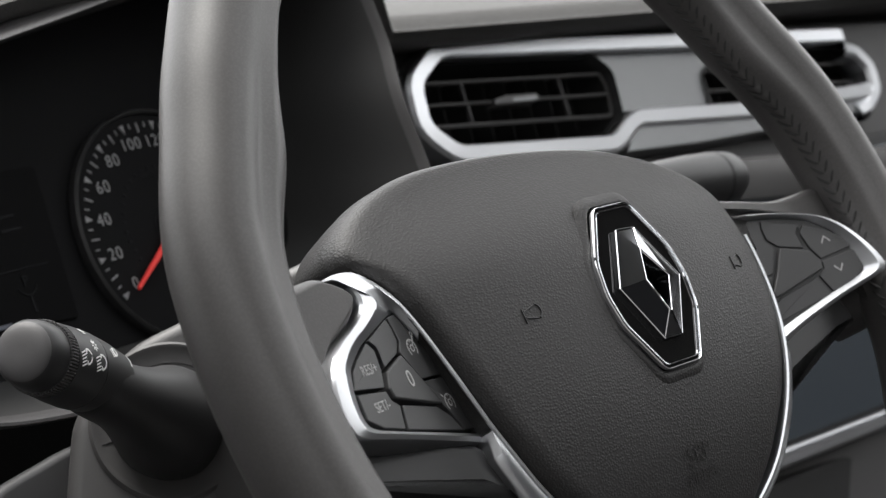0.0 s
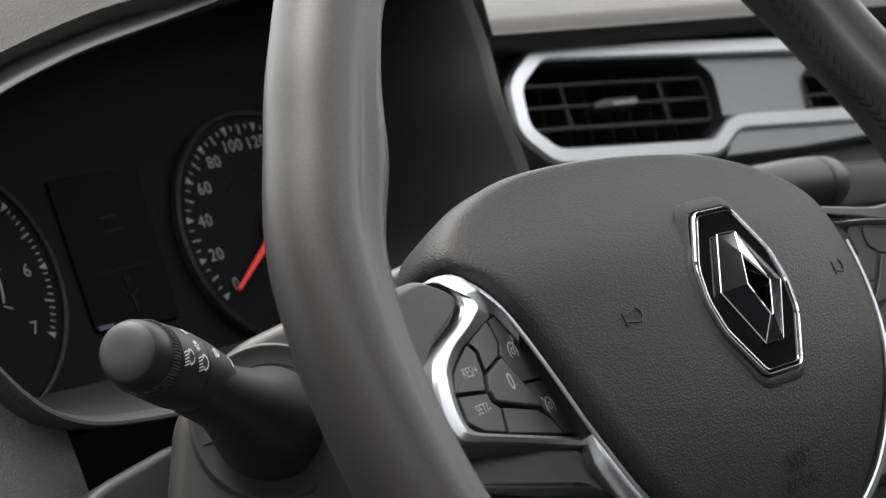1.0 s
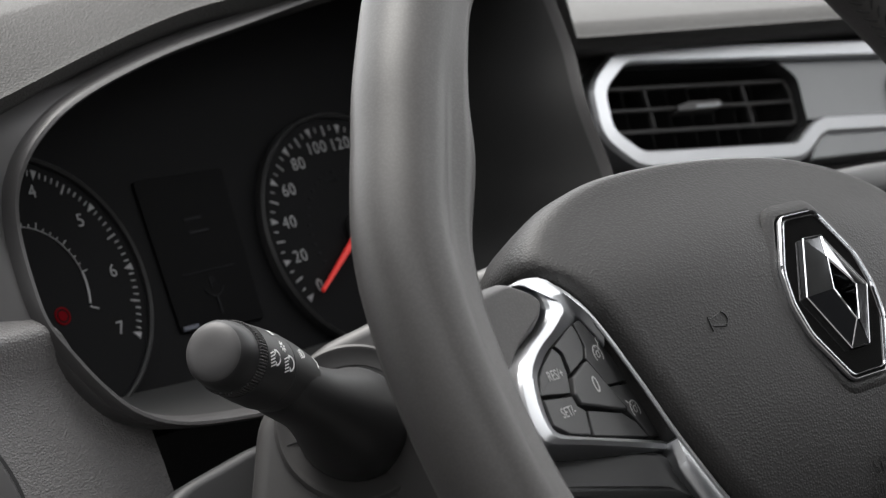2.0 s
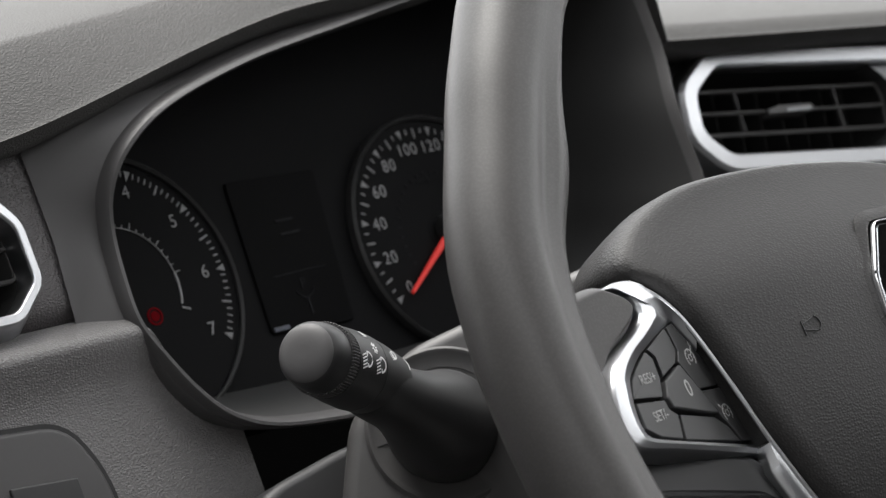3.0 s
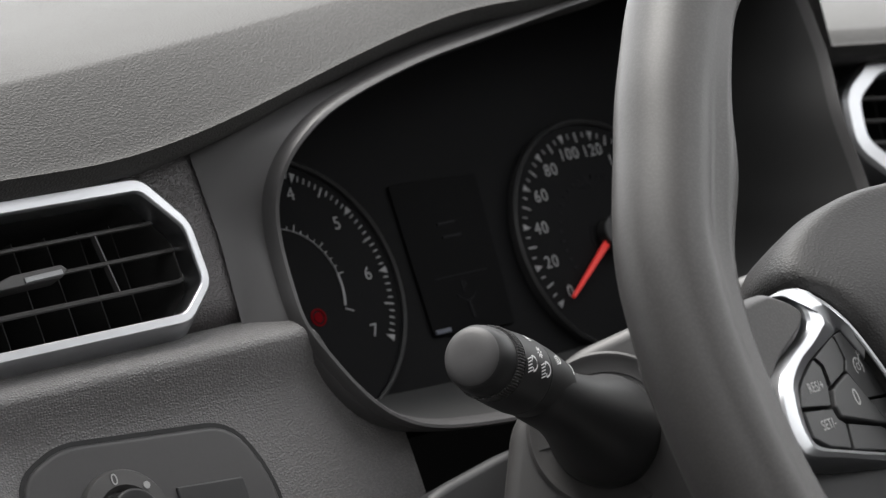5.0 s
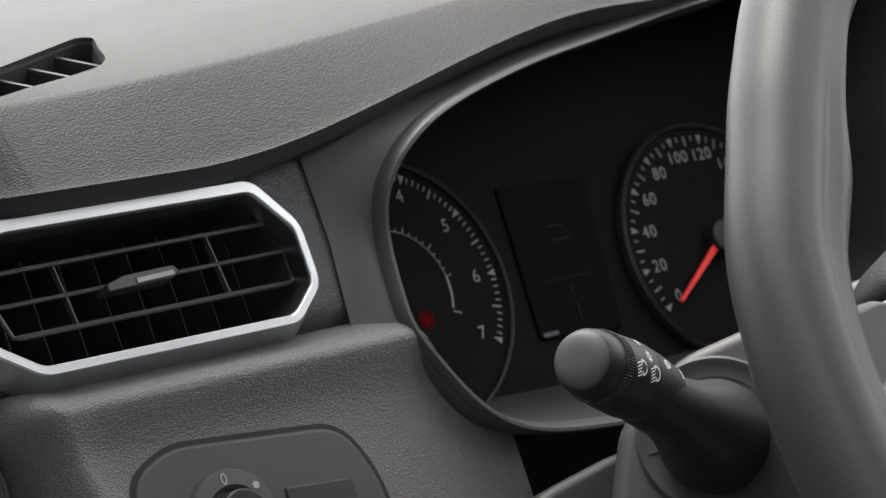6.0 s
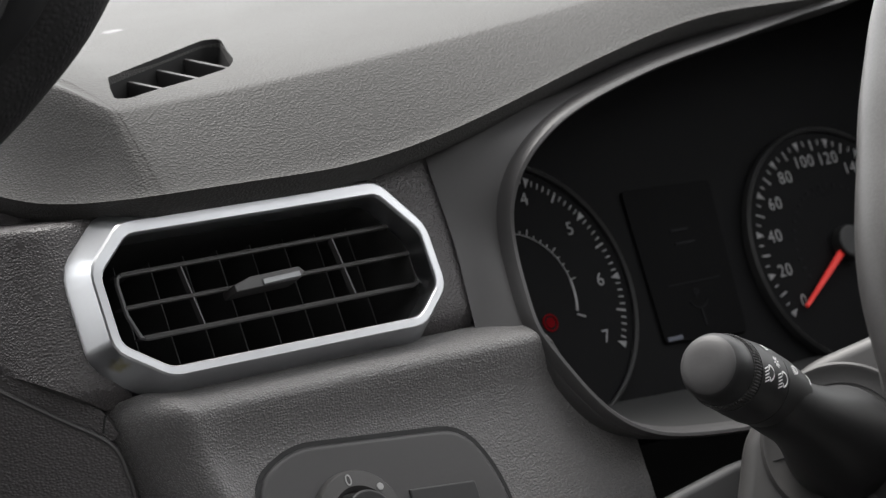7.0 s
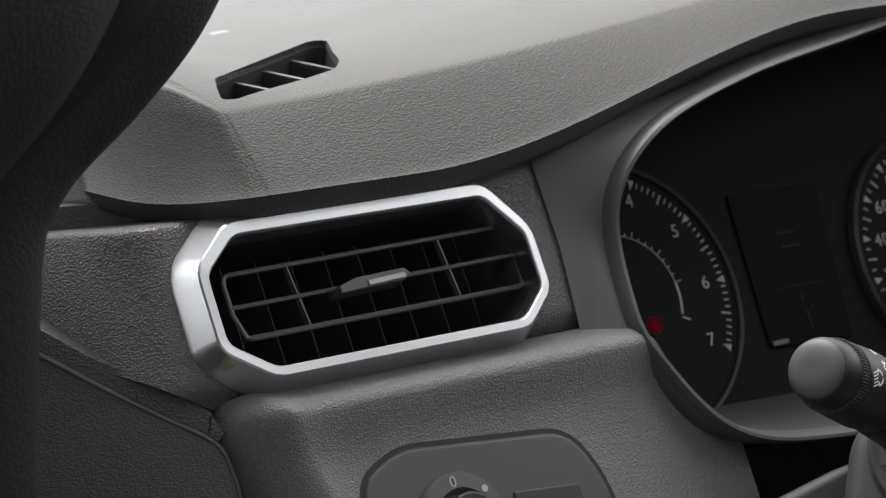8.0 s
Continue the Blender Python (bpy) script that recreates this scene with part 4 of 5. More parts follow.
for sx in (1, -1):
    # leather lobe, swelling out of the rim
    o = faced([Vector((p.x, p.y)) for p in spline(LOBE[sx], 5)], 1)
    drop = 0.0022 if sx > 0 else 0.013
    part("spoke", loft([flat(inset(o, d), z - drop) for d, z in ((0.0, -0.030), (0.0, -0.0085), (0.0004, -0.0062), (0.0014, -0.0042), (0.0024, -0.0029), (0.0034, -0.0022))], cap0=True, cap1=True), LEATHER, wheel, "leather-covered spoke end")
    outer, inner_ = spline(FRAME_OUT[sx], 5), spline(FRAME_IN[sx], 5)
    rows = []
    for k, z in ((0.0, -0.012), (0.0, -0.0030), (0.03, -0.0014), (0.09, -0.0005), (0.42, 0.0003), (0.50, 0.0001), (0.93, -0.0020), (1.0, -0.0032), (1.0, -0.010)):
        rows.append([Vector((a.x + (b.x - a.x) * k, a.y + (b.y - a.y) * k, z)) for a, b in zip(outer, inner_)])
    bezel = part("bezel", _ring(rows), SATIN, wheel, "satin silver spoke frame", m=SPOKE[sx])
    crisp(bezel.data, 22)
    panel = part("switch_pod", plate(faced(inset([Vector((p.x, p.y)) for p in inner_], -0.0008), 1), -0.012, -0.0052 if sx > 0 else -0.0024, 0.0003), BLACK, wheel, "black button housing", m=SPOKE[sx])
    made = {}
    for key, pts in BTNS.items():
        o = rounded(inset(faced(pts, sx), 0.00013), 0.0006, 3)
        top = -0.0008 if key == "zero" else -0.0018
        made[key] = part("button", plate(o, -0.006, top, 0.0007 if key == "zero" else 0.0003), BUTTON, panel)
    top = -0.0018
    if sx > 0:
        writing("RES/+", 0.0046, WHITE, made["plus"], pose(-0.0125, 0.0052, top + 0.0001, 0, 0, 2), "button_print")
        writing("SET/-", 0.0046, WHITE, made["minus"], pose(-0.0148, -0.0066, top + 0.0001, 0, 0, 2), "button_print")
        writing("0", 0.0078, WHITE, made["zero"], pose(0.0088, -0.0010, top + 0.0011), "button_print")
        for key, cx, cy, flag in (("limiter", 0.0220, 0.0086, True), ("cruise", 0.0300, -0.0112, False)):
            bm = bmesh.new()
            band(arc(0, 0, 0.0043, -45, 225, 18), 0.0007, 0, 0.0001, bm)
            band(arc(0, 0, 0.0016, 0, 350, 12), 0.0006, 0, 0.0001, bm)
            band([Vector((0.0013, 0.0013)), Vector((0.0030, 0.0028))], 0.0006, 0, 0.0001, bm)
            for a in (0, 45, 90, 135, 180):
                ca, sa = math.cos(radians(a)), math.sin(radians(a))
                band([Vector((0.0030 * ca, 0.0030 * sa)), Vector((0.0039 * ca, 0.0039 * sa))], 0.0005, 0, 0.0001, bm)
            band([Vector((-0.0060, 0.0048)), Vector((-0.0044, 0.0034))] if not flag else [Vector((0.0034, 0.0034)), Vector((0.0048, 0.0056))], 0.0007, 0, 0.0001, bm)
            if flag:
                band(arc(0.0052, 0.0066, 0.0012, 0, 350, 10), 0.0006, 0, 0.0001, bm)
            part("button_icon", bm, WHITE, made[key], "white cruise control sign", smooth=False, m=pose(cx, cy, top) @ Matrix.Scale(0.68, 4))
    else:
        for key, x, y, s in (("minus", 0.0150, -0.0066, -1), ("plus", 0.0140, 0.0055, 1)):
            bm = bmesh.new()
            band([Vector((x - 0.0024, y - 0.0011 * s)), Vector((x, y + 0.0014 * s)), Vector((x + 0.0024, y - 0.0011 * s))], 0.0007, top, top + 0.0001, bm)
            part("button_icon", bm, WHITE, made[key], "white arrow", smooth=False)
        bm = bmesh.new()
        band([Vector((-0.0355, -0.0165)), Vector((-0.0285, -0.0095))], 0.0007, top, top + 0.0001, bm)
        band(arc(-0.032, -0.013, 0.0024, 20, 200, 8), 0.0007, top, top + 0.0001, bm)
        part("button_icon", bm, WHITE, made["cruise"], "white muted telephone sign", smooth=False)
    # dark blade below the frame
    o = rounded(faced([(-0.1500, -0.0120), (-0.1249, -0.0165), (-0.1060, -0.0222), (-0.0928, -0.0265), (-0.0883, -0.0317), (-0.0854, -0.0380), (-0.0791, -0.0501), (-0.0830, -0.0520), (-0.0980, -0.0400), (-0.1150, -0.0355), (-0.1400, -0.0290), (-0.1560, -0.0270)], sx), 0.003, 3)
    part("spoke_blade", plate(o, -0.036, -0.0175, 0.0025), SATIN_BLACK, wheel, "smooth black panel below the buttons", m=pose(0, 0, 0, 0, 0, 0 if sx > 0 else -4.5))

# airbag cover: a shield with a domed face
pad_line = [(-0.1070, 0.0425), (-0.1040, 0.0490), (-0.0935, 0.0568), (-0.0800, 0.0622), (-0.0640, 0.0652), (-0.0480, 0.0655), (-0.0250, 0.0640), (0.0, 0.0608), (0.0250, 0.0565), (0.0440, 0.0510), (0.0620, 0.0425), (0.0750, 0.0325), (0.0830, 0.0205), (0.0868, 0.0050), (0.0855, -0.0160), (0.0795, -0.0320), (0.0680, -0.0480), (0.0525, -0.0625), (0.0365, -0.0745), (0.0170, -0.0855), (-0.0050, -0.0925), (-0.0330, -0.0860), (-0.0560, -0.0720), (-0.0755, -0.0515), (-0.0872, -0.0270), (-0.0935, -0.0040), (-0.0985, 0.0190), (-0.1025, 0.0335)]
pad_outline = resample(spline(pad_line, 6), 160)[::-1]


def dome(p):
    r2 = (p.x / 0.118) ** 2 + ((p.y - 0.0) / 0.105) ** 2
    return 0.0032 - 0.0190 * min(1.6, r2) ** 1.25 - 0.012 * smoothstep(0.020, 0.070, p.y) - 0.9 * max(0.0, -0.025 - p.y) ** 2


def shrunk(k):
    c = Vector((0.0, -0.006))
    return [c + (p - c) * k for p in pad_outline]


pl = [[Vector((p.x, p.y, dome(p) - 0.044)) for p in inset(pad_outline, 0.009)], [Vector((p.x, p.y, dome(p) - 0.030)) for p in inset(pad_outline, 0.0035)], [Vector((p.x, p.y, dome(p) - 0.020)) for p in inset(pad_outline, 0.0015)], [Vector((p.x, p.y, dome(p) - 0.010)) for p in inset(pad_outline, -0.0002)], [Vector((p.x, p.y, dome(p) - 0.004)) for p in pad_outline], [Vector((p.x, p.y, dome(p) - 0.0012)) for p in shrunk(0.985)]]
for k in (0.965, 0.93, 0.88, 0.82, 0.74, 0.66, 0.57, 0.47, 0.36, 0.24, 0.12):
    pl.append([Vector((p.x, p.y, dome(p))) for p in shrunk(k)])
pad = part("airbag_cover", loft(pl, cap0=True, cap1=True), PADSKIN, wheel, "grained dark grey airbag cover")
seam = [Vector((q.x, q.y, dome(p) - 0.0050 + 0.002 * smoothstep(0.0, 0.05, p.x))) for p, q in zip(pad_outline, [a + (b - a) * (1 + 1.9 * smoothstep(0.0, 0.05, a.x)) for a, b in zip(pad_outline, inset(pad_outline, -0.0014))])]
low_at = min(range(len(seam)), key=lambda k: seam[k].y)
seam = seam[low_at:] + seam[:low_at]
half = max(range(len(seam)), key=lambda k: seam[k].y)
sides = (seam[:half], seam[half:]) if seam[half // 2].x < 0 else (seam[half:][::-1], seam[:half][::-1])
left_seam = [v for v in sides[0] if v.y < 0.041]
right_seam = [v for v in sides[1] if v.y < 0.008]
for line, wide in ((left_seam, 0.00085), (right_seam, 0.0012)):
    part("cover_trim", tube(line, wide, 8), SATIN, pad, "bright silver line along the cover's edge")
# the spoke frames run on downwards as narrow blades along the cover
for line, top in ((left_seam, -0.0225), (right_seam, -0.030)):
    run = [v for v in line if v.y < top]
    if run[0].y < run[-1].y:
        run = run[::-1]
    rows = []
    for k, v in enumerate(run):
        a, b = run[max(k - 1, 0)], run[min(k + 1, len(run) - 1)]
        out = Vector((b.y - a.y, a.x - b.x, 0)).normalized()
        if out.x * v.x < 0:
            out = -out
        w = 0.0012 + 0.0050 * smoothstep(0, 3, k + 0.6) * (1 - 0.65 * smoothstep(6, len(run), k))
        rows.append([v + out * w * f + Vector((0, 0, z)) for f, z in ((0.0, -0.012), (0.0, -0.0006), (0.10, 0.0), (0.55, -0.0002), (0.92, -0.0022), (1.0, -0.0032), (1.0, -0.012))])
    part("spoke_strip", loft(rows, cap0=True, cap1=True), SATIN, wheel, "narrow silver blade along the airbag cover")


def on_pad(x, y, h=0.0):
    e = 0.001
    p = Vector((x, y))
    gx = (dome(Vector((x + e, y))) - dome(Vector((x - e, y)))) / (2 * e)
    gy = (dome(Vector((x, y + e))) - dome(Vector((x, y - e)))) / (2 * e)
    zz = Vector((-gx, -gy, 1)).normalized()
    xx = (Vector((1, 0, 0)) - zz * zz.x).normalized()
    yy = zz.cross(xx)
    m = Matrix((xx, yy, zz)).transposed().to_4x4()
    m.translation = Vector((x, y, dome(p))) + zz * h
    return m


# maker's lozenge, drawn as a plain shape
bo = rounded([(-0.0105, 0.0302), (0.0105, 0.0302), (0.0228, 0.0118), (0.0250, 0.0), (0.0228, -0.0118), (0.0105, -0.0302), (-0.0105, -0.0302), (-0.0228, -0.0118), (-0.0250, 0.0), (-0.0228, 0.0118)][::-1], 0.003, 4)
badge = part("badge", plate(bo, -0.006, 0.0003, 0.0003), GLOSS, wheel, "glossy black lozenge badge plate", m=on_pad(-0.001, 0.0, 0.0006) @ pose(0, 0, 0, 0, 0, -2))
for d, w in ((0.0017, 0.0005), (0.0001, 0.0008)):
    part("badge_edge", _ring([flat(inset(bo, d + w * 0.5), -0.001), flat(inset(bo, d + w * 0.5), 0.0004), flat(inset(bo, d), 0.0010), flat(inset(bo, d - w * 0.5), 0.0004), flat(inset(bo, d - w * 0.5), -0.002)]), CHROME, badge, "bright chrome edge")
part("badge_groove", _ring([flat(inset(bo, -0.0010), -0.004), flat(inset(bo, -0.0010), -0.0010), flat(inset(bo, -0.0018), -0.0009), flat(inset(bo, -0.0034), -0.0013), flat(inset(bo, -0.0052), -0.0026), flat(inset(bo, -0.0052), -0.004)]), PADSKIN, badge, "low rim of the cover round the badge")
loz = [Vector(p) for p in ((-0.0050, 0.0205), (0.0056, 0.0202), (0.0188, 0.0), (0.0050, -0.0200), (-0.0056, -0.0197), (-0.0172, 0.0008))]
win = [Vector(p) for p in ((-0.0030, 0.0118), (-0.0016, 0.0112), (0.0062, 0.0), (-0.0010, -0.0118), (-0.0024, -0.0116), (-0.0086, 0.0004))]
bm = bmesh.new()
va = [bm.verts.new((p.x, p.y, 0.0003)) for p in loz]
vs = [bm.verts.new((p.x, p.y, 0.0018)) for p in loz]
ridge = (0.0062, 0.0052, 0.0062, 0.0062, 0.0062, 0.0070)
vm = [bm.verts.new((p.x, p.y, z)) for p, z in zip(win, ridge)]
vb = [bm.verts.new((p.x * 0.72 - 0.0002, p.y * 0.76, 0.0006)) for p in win]
for i in range(6):
    j = (i + 1) % 6
    for lo, hi in ((va, vs), (vs, vm), (vm, vb)):
        bm.faces.new((lo[i], lo[j], hi[j], hi[i]))
lozenge = part("lozenge", bm, DIMMED_CHROME, badge, "faceted chrome lozenge", smooth=False)
# glints along the facet edges, laid on as thin bright wires
for pts, zs, r in ((loz, (0.0018,) * 6, 0.00045), (win, ridge, 0.00035)):
    part("edge_glint", tube([Vector((p.x, p.y, z)) for p, z in zip(pts + pts[:1], zs + zs[:1])], r, 6), CHROME, lozenge, "thin edge glint laid on as a bright wire")
for p, q, z in ((loz[1], win[1], ridge[1]), (loz[4], win[4], ridge[4])):
    part("edge_glint", tube([Vector((p.x, p.y, 0.0018)), Vector((q.x, q.y, z))], 0.00035, 6), CHROME, lozenge, "thin edge glint laid on as a bright wire")

# moulded signs on the cover
for sx in (-1, 1):
    bm = bmesh.new()
    band([Vector((-0.004, 0.0015)), Vector((0.0035, 0.0030))], 0.0005, -0.0003, 0.0003, bm)
    band([Vector((-0.004, -0.0015)), Vector((0.0035, -0.0035))], 0.0005, -0.0003, 0.0003, bm)
    band(arc(0.0030, 0.0, 0.0036, -70, 70, 8), 0.0006, -0.0003, 0.0003, bm)
    band([Vector((-0.0045, 0.003)), Vector((-0.0048, -0.004))], 0.0005, -0.0003, 0.0003, bm)
    part("horn_sign", bm, BUTTON, pad, "moulded horn sign", smooth=False, m=on_pad(0.063 * sx + 0.002, 0.0012 - 0.0033 * sx, 0.0002) @ Matrix.Scale(0.72, 4))
writing("SRP", 0.0088, PADSKIN, pad, on_pad(-0.0085, -0.0590, 0.0006), "moulded_letters", "moulded letters")
writing("AIRBAG", 0.0058, PADSKIN, pad, on_pad(-0.0085, -0.0662, 0.0006), "moulded_letters", "moulded letters")

# hub behind the cover
part("hub_shell", loft([[Vector((a * math.cos(k * math.pi / 24), 0.012 + b * math.sin(k * math.pi / 24), z)) for k in range(48)] for a, b, z in ((0.100, 0.048, -0.026), (0.098, 0.050, -0.034), (0.080, 0.050, -0.050), (0.060, 0.050, -0.062), (0.050, 0.048, -0.070))], cap0=True, cap1=True), BLACK, wheel, "black hub shell behind the cover")

# ---- steering column, stalks ----
column = thing("steering_column_shroud", WHEEL, "grey plastic steering column shroud with a stalk collar", "steering column")


def superloop(cx, cy, hx, hy, z, p=0.6, n=40):
    out = []
    for k in range(n):
        a = 2 * math.pi * k / n
        c, s = math.cos(a), math.sin(a)
        out.append(Vector((cx + hx * math.copysign(abs(c) ** p, c), cy + hy * math.copysign(abs(s) ** p, s), z)))
    return out


part("upper_shroud", loft([superloop(0, 0.008, 0.046, 0.040, -0.085), superloop(0, 0.010, 0.058, 0.048, -0.092), superloop(0, 0.010, 0.064, 0.051, -0.110), superloop(0, 0.002, 0.066, 0.047, -0.135), superloop(-0.002, -0.002, 0.068, 0.044, -0.165), superloop(-0.014, -0.004, 0.080, 0.044, -0.195), superloop(-0.018, -0.010, 0.084, 0.036, -0.24)], cap0=True), COLUMN, column, "smooth grey upper shroud")
part("lower_shroud", loft([superloop(-0.004, -0.045, 0.058, 0.030, -0.080), superloop(-0.006, -0.052, 0.084, 0.040, -0.090), superloop(-0.008, -0.060, 0.098, 0.050, -0.120), superloop(-0.008, -0.066, 0.104, 0.058, -0.20), superloop(-0.008, -0.066, 0.104, 0.058, -0.27)], cap0=True, cap1=True), COLUMN, column, "smooth grey lower shroud")

part("side_cover", plate(rounded([(-0.152, -0.09), (-0.055, -0.09), (-0.055, 0.045), (-0.086, 0.0445), (-0.122, 0.0390), (-0.152, 0.028)], 0.006, 4), -0.23, -0.20, 0.004), BUTTON, column, "dark grey side cover of the column")

# the face of the shroud round the light stalk, turned towards the door
SIDE = Matrix(((0.7288, 0.2881, -0.6211, -0.074), (-0.6847, 0.3067, -0.6612, 0.162), (0.0, 0.9072, 0.4208, -0.044 + Z0), (0, 0, 0, 1)))
shroud_face = part("shroud_face", plate(rounded([(-0.0413, -0.060), (-0.0385, -0.0200), (-0.0317, 0.0138), (-0.0217, 0.0252), (-0.0075, 0.0389), (0.0143, 0.0465), (0.0364, 0.0545), (0.0726, 0.0665), (0.080, -0.060)], 0.010, 4), -0.045, 0.0, 0.006), SHROUD, column, "smooth grey shroud face round the stalk", m=WHEEL.inverted() @ SIDE)
ring_at = lambda r, z: [Vector((0.0035 + r * math.cos(k * math.pi / 28), 0.0072 + r * math.sin(k * math.pi / 28), z)) for k in range(56)]
part("collar_ring", _ring([ring_at(r, z) for r, z in ((0.0222, -0.004), (0.0222, 0.0006), (0.0262, 0.0010), (0.0276, 0.0022), (0.0288, 0.0024), (0.0300, 0.0010), (0.0300, -0.004))]), SHROUD, shroud_face, "raised collar round the stalk root")
part("joint_line", plate([Vector((-0.0256, 0.0010)), Vector((-0.0172, 0.0029)), Vector((-0.0172, 0.0034)), Vector((-0.0256, 0.0014))], -0.001, 0.0012, 0.0001), BLACK, shroud_face, "thin open joint", smooth=False)


BUTTON_GREY = material("worn_grey_plastic", (0.055, 0.053, 0.054), 0.55, depth=0.00005)
BRIGHT_PRINT = material("stalk_print", (0.80, 0.80, 0.80), 0.6, depth=0.0, vary=0.05)
STALK = at(-0.1705, 0.118, 0.0109)
stalk = thing("light_stalk", STALK, "black indicator and light stalk with white symbols", "control stalk")
axis = [Vector((-0.1705, 0.118, 0.0109)), Vector((-0.150, 0.126, 0.0021)), Vector((-0.1332, 0.132, -0.0072)), Vector((-0.1082, 0.142, -0.0200)), Vector((-0.0707, 0.158, -0.0356)), Vector((-0.045, 0.168, -0.048))]
o0 = axis[0]
LEAD = 0.0105
d0 = (axis[1] - axis[0]).normalized()
side = d0.cross(Vector((0, 0, 1))).normalized()
upv = side.cross(d0)


def turned(profile, n=40, start=o0, d=d0):
    """A round body from rows of distance along the stalk and radius."""
    return loft([[start + d * (a + LEAD) + r * (math.cos(2 * math.pi * k / n) * side + math.sin(2 * math.pi * k / n) * upv) - o0 for k in range(n)] for a, r in profile], cap0=True, cap1=True)


knob = part("knob", turned([(-0.0158, 0.0094), (-0.0150, 0.0100), (-0.0132, 0.0108), (-0.0105, 0.0112), (-0.0080, 0.0114), (-0.0056, 0.0114)]), BLACK, stalk, "rounded black end knob")
part("end_cap", turned([(-0.0180, 0.0020), (-0.0179, 0.0050), (-0.0174, 0.0072), (-0.0166, 0.0088), (-0.0157, 0.0096), (-0.0150, 0.0098)]), BUTTON_GREY, knob, "worn grey end face")
part("grip_ring", turned([(-0.0056, 0.0110), (-0.0055, 0.0116), (-0.0009, 0.0119), (-0.0008, 0.0113)]), BLACK, knob, "black ribbed grip ring")
rib = bmesh.new()
box(0, 0, 0, 0.0044, 0.00050, 0.0009, 0.0, rib)
rib_ob = None
for k in range(72):
    a = 2 * math.pi * k / 72
    rad = math.cos(a) * side + math.sin(a) * upv
    tan = d0.cross(rad)
    m = Matrix((d0, tan, rad)).transposed().to_4x4()
    m.translation = d0 * (-0.0032 + LEAD) + rad * 0.0119
    if rib_ob is None:
        rib_ob = part("rib", rib, BUTTON_GREY, knob, smooth=False, m=m)
    else:
        again = new("rib", rib_ob.data)
        again.parent, again.matrix_basis = knob, m
body = part("barrel", turned([(-0.0008, 0.0112), (-0.0006, 0.0124), (0.010, 0.0130), (0.0182, 0.0132), (0.0183, 0.0128), (0.0190, 0.0128), (0.0191, 0.0131), (0.030, 0.0126), (0.044, 0.0112)]), BLACK, stalk, "black stalk barrel with white light symbols")
path3 = spline([o0 + d0 * 0.040, axis[2], axis[3], Vector((-0.0850, 0.152, -0.0320)), Vector((-0.0693, 0.1618, -0.0385)), Vector((-0.0500, 0.178, -0.050))], 6, closed=False)
neck_r = [0.0116 + 0.0090 * smoothstep(0.30, 0.72, k / (len(path3) - 1)) for k in range(len(path3))]
part("neck", tube([p - o0 for p in path3], neck_r, 32), BLACK, stalk, "black widening stalk root")


def lamp_sign(bm, x, s):
    band([Vector((x + 0.0034 * math.cos(radians(a)), 0.0026 * math.sin(radians(a)))) for a in range(-90, 91, 15)] + [Vector((x, 0.0026)), Vector((x, -0.0026))], 0.0007, 0, 0.00012, bm)
    for k in range(5):
        band([Vector((x - 0.0010, 0.0022 - 0.0011 * k)), Vector((x - 0.0042, 0.0018 - 0.0011 * k))], 0.0005, 0, 0.00012, bm)


def curve_on(bm, along, turn, r, name="light_symbol"):
    """Bends a flat sign round the barrel."""
    bmesh.ops.transform(bm, matrix=Matrix.Rotation(radians(15), 4, "Z") @ Matrix.Scale(0.96, 4), verts=bm.verts)
    for v in bm.verts:
        a = radians(turn) + v.co.y / r
        rad = math.cos(a) * side + math.sin(a) * upv
        v.co = d0 * (along + LEAD + v.co.x) + rad * (r + v.co.z + 0.00004)
    return part(name, bm, BRIGHT_PRINT, body, "white printed light symbol", smooth=False)


VIEW = 2.0
bm = bmesh.new(); lamp_sign(bm, 0.0, 1)
curve_on(bm, 0.0042, VIEW + 3, 0.0127)
bm = bmesh.new(); lamp_sign(bm, 0.0, 1)
curve_on(bm, 0.0140, VIEW + 2, 0.0131)
bm = bmesh.new()
for k in range(8):
    a = k * math.pi / 4
    band([Vector((0.0008 * math.cos(a), 0.0008 * math.sin(a))), Vector((0.0022 * math.cos(a), 0.0022 * math.sin(a)))], 0.00045, 0, 0.00012, bm)
curve_on(bm, 0.0110, VIEW + 26, 0.0130)
bm = bmesh.new()
for k in range(4):
    band([Vector((-0.0020, 0.0012 - 0.0008 * k)), Vector((0.0020, 0.0012 - 0.0008 * k))], 0.0004, 0, 0.00012, bm)
curve_on(bm, 0.0090, VIEW + 52, 0.0130)
bm = bmesh.new(); lamp_sign(bm, 0.0, 1)
bmesh.ops.transform(bm, matrix=Matrix.Diagonal((0.62, 0.62, 1, 1)), verts=bm.verts)
curve_on(bm, 0.0265, VIEW + 28, 0.0130)
bm = bmesh.new()
band([Vector((0, -0.002)), Vector((0.0008, 0)), Vector((0, 0.002))], 0.0005, 0, 0.00012, bm)
curve_on(bm, 0.0400, VIEW + 26, 0.0121)

wiper = thing("wiper_stalk", at(0.213, 0.122, 0.004), "dark grey wiper stalk behind the steering wheel", "control stalk")
wd = Vector((0.985, 0.0, -0.09)).normalized()
ws_, wu = wd.cross(Vector((0, 0, 1))).normalized(), None
wu = ws_.cross(wd)
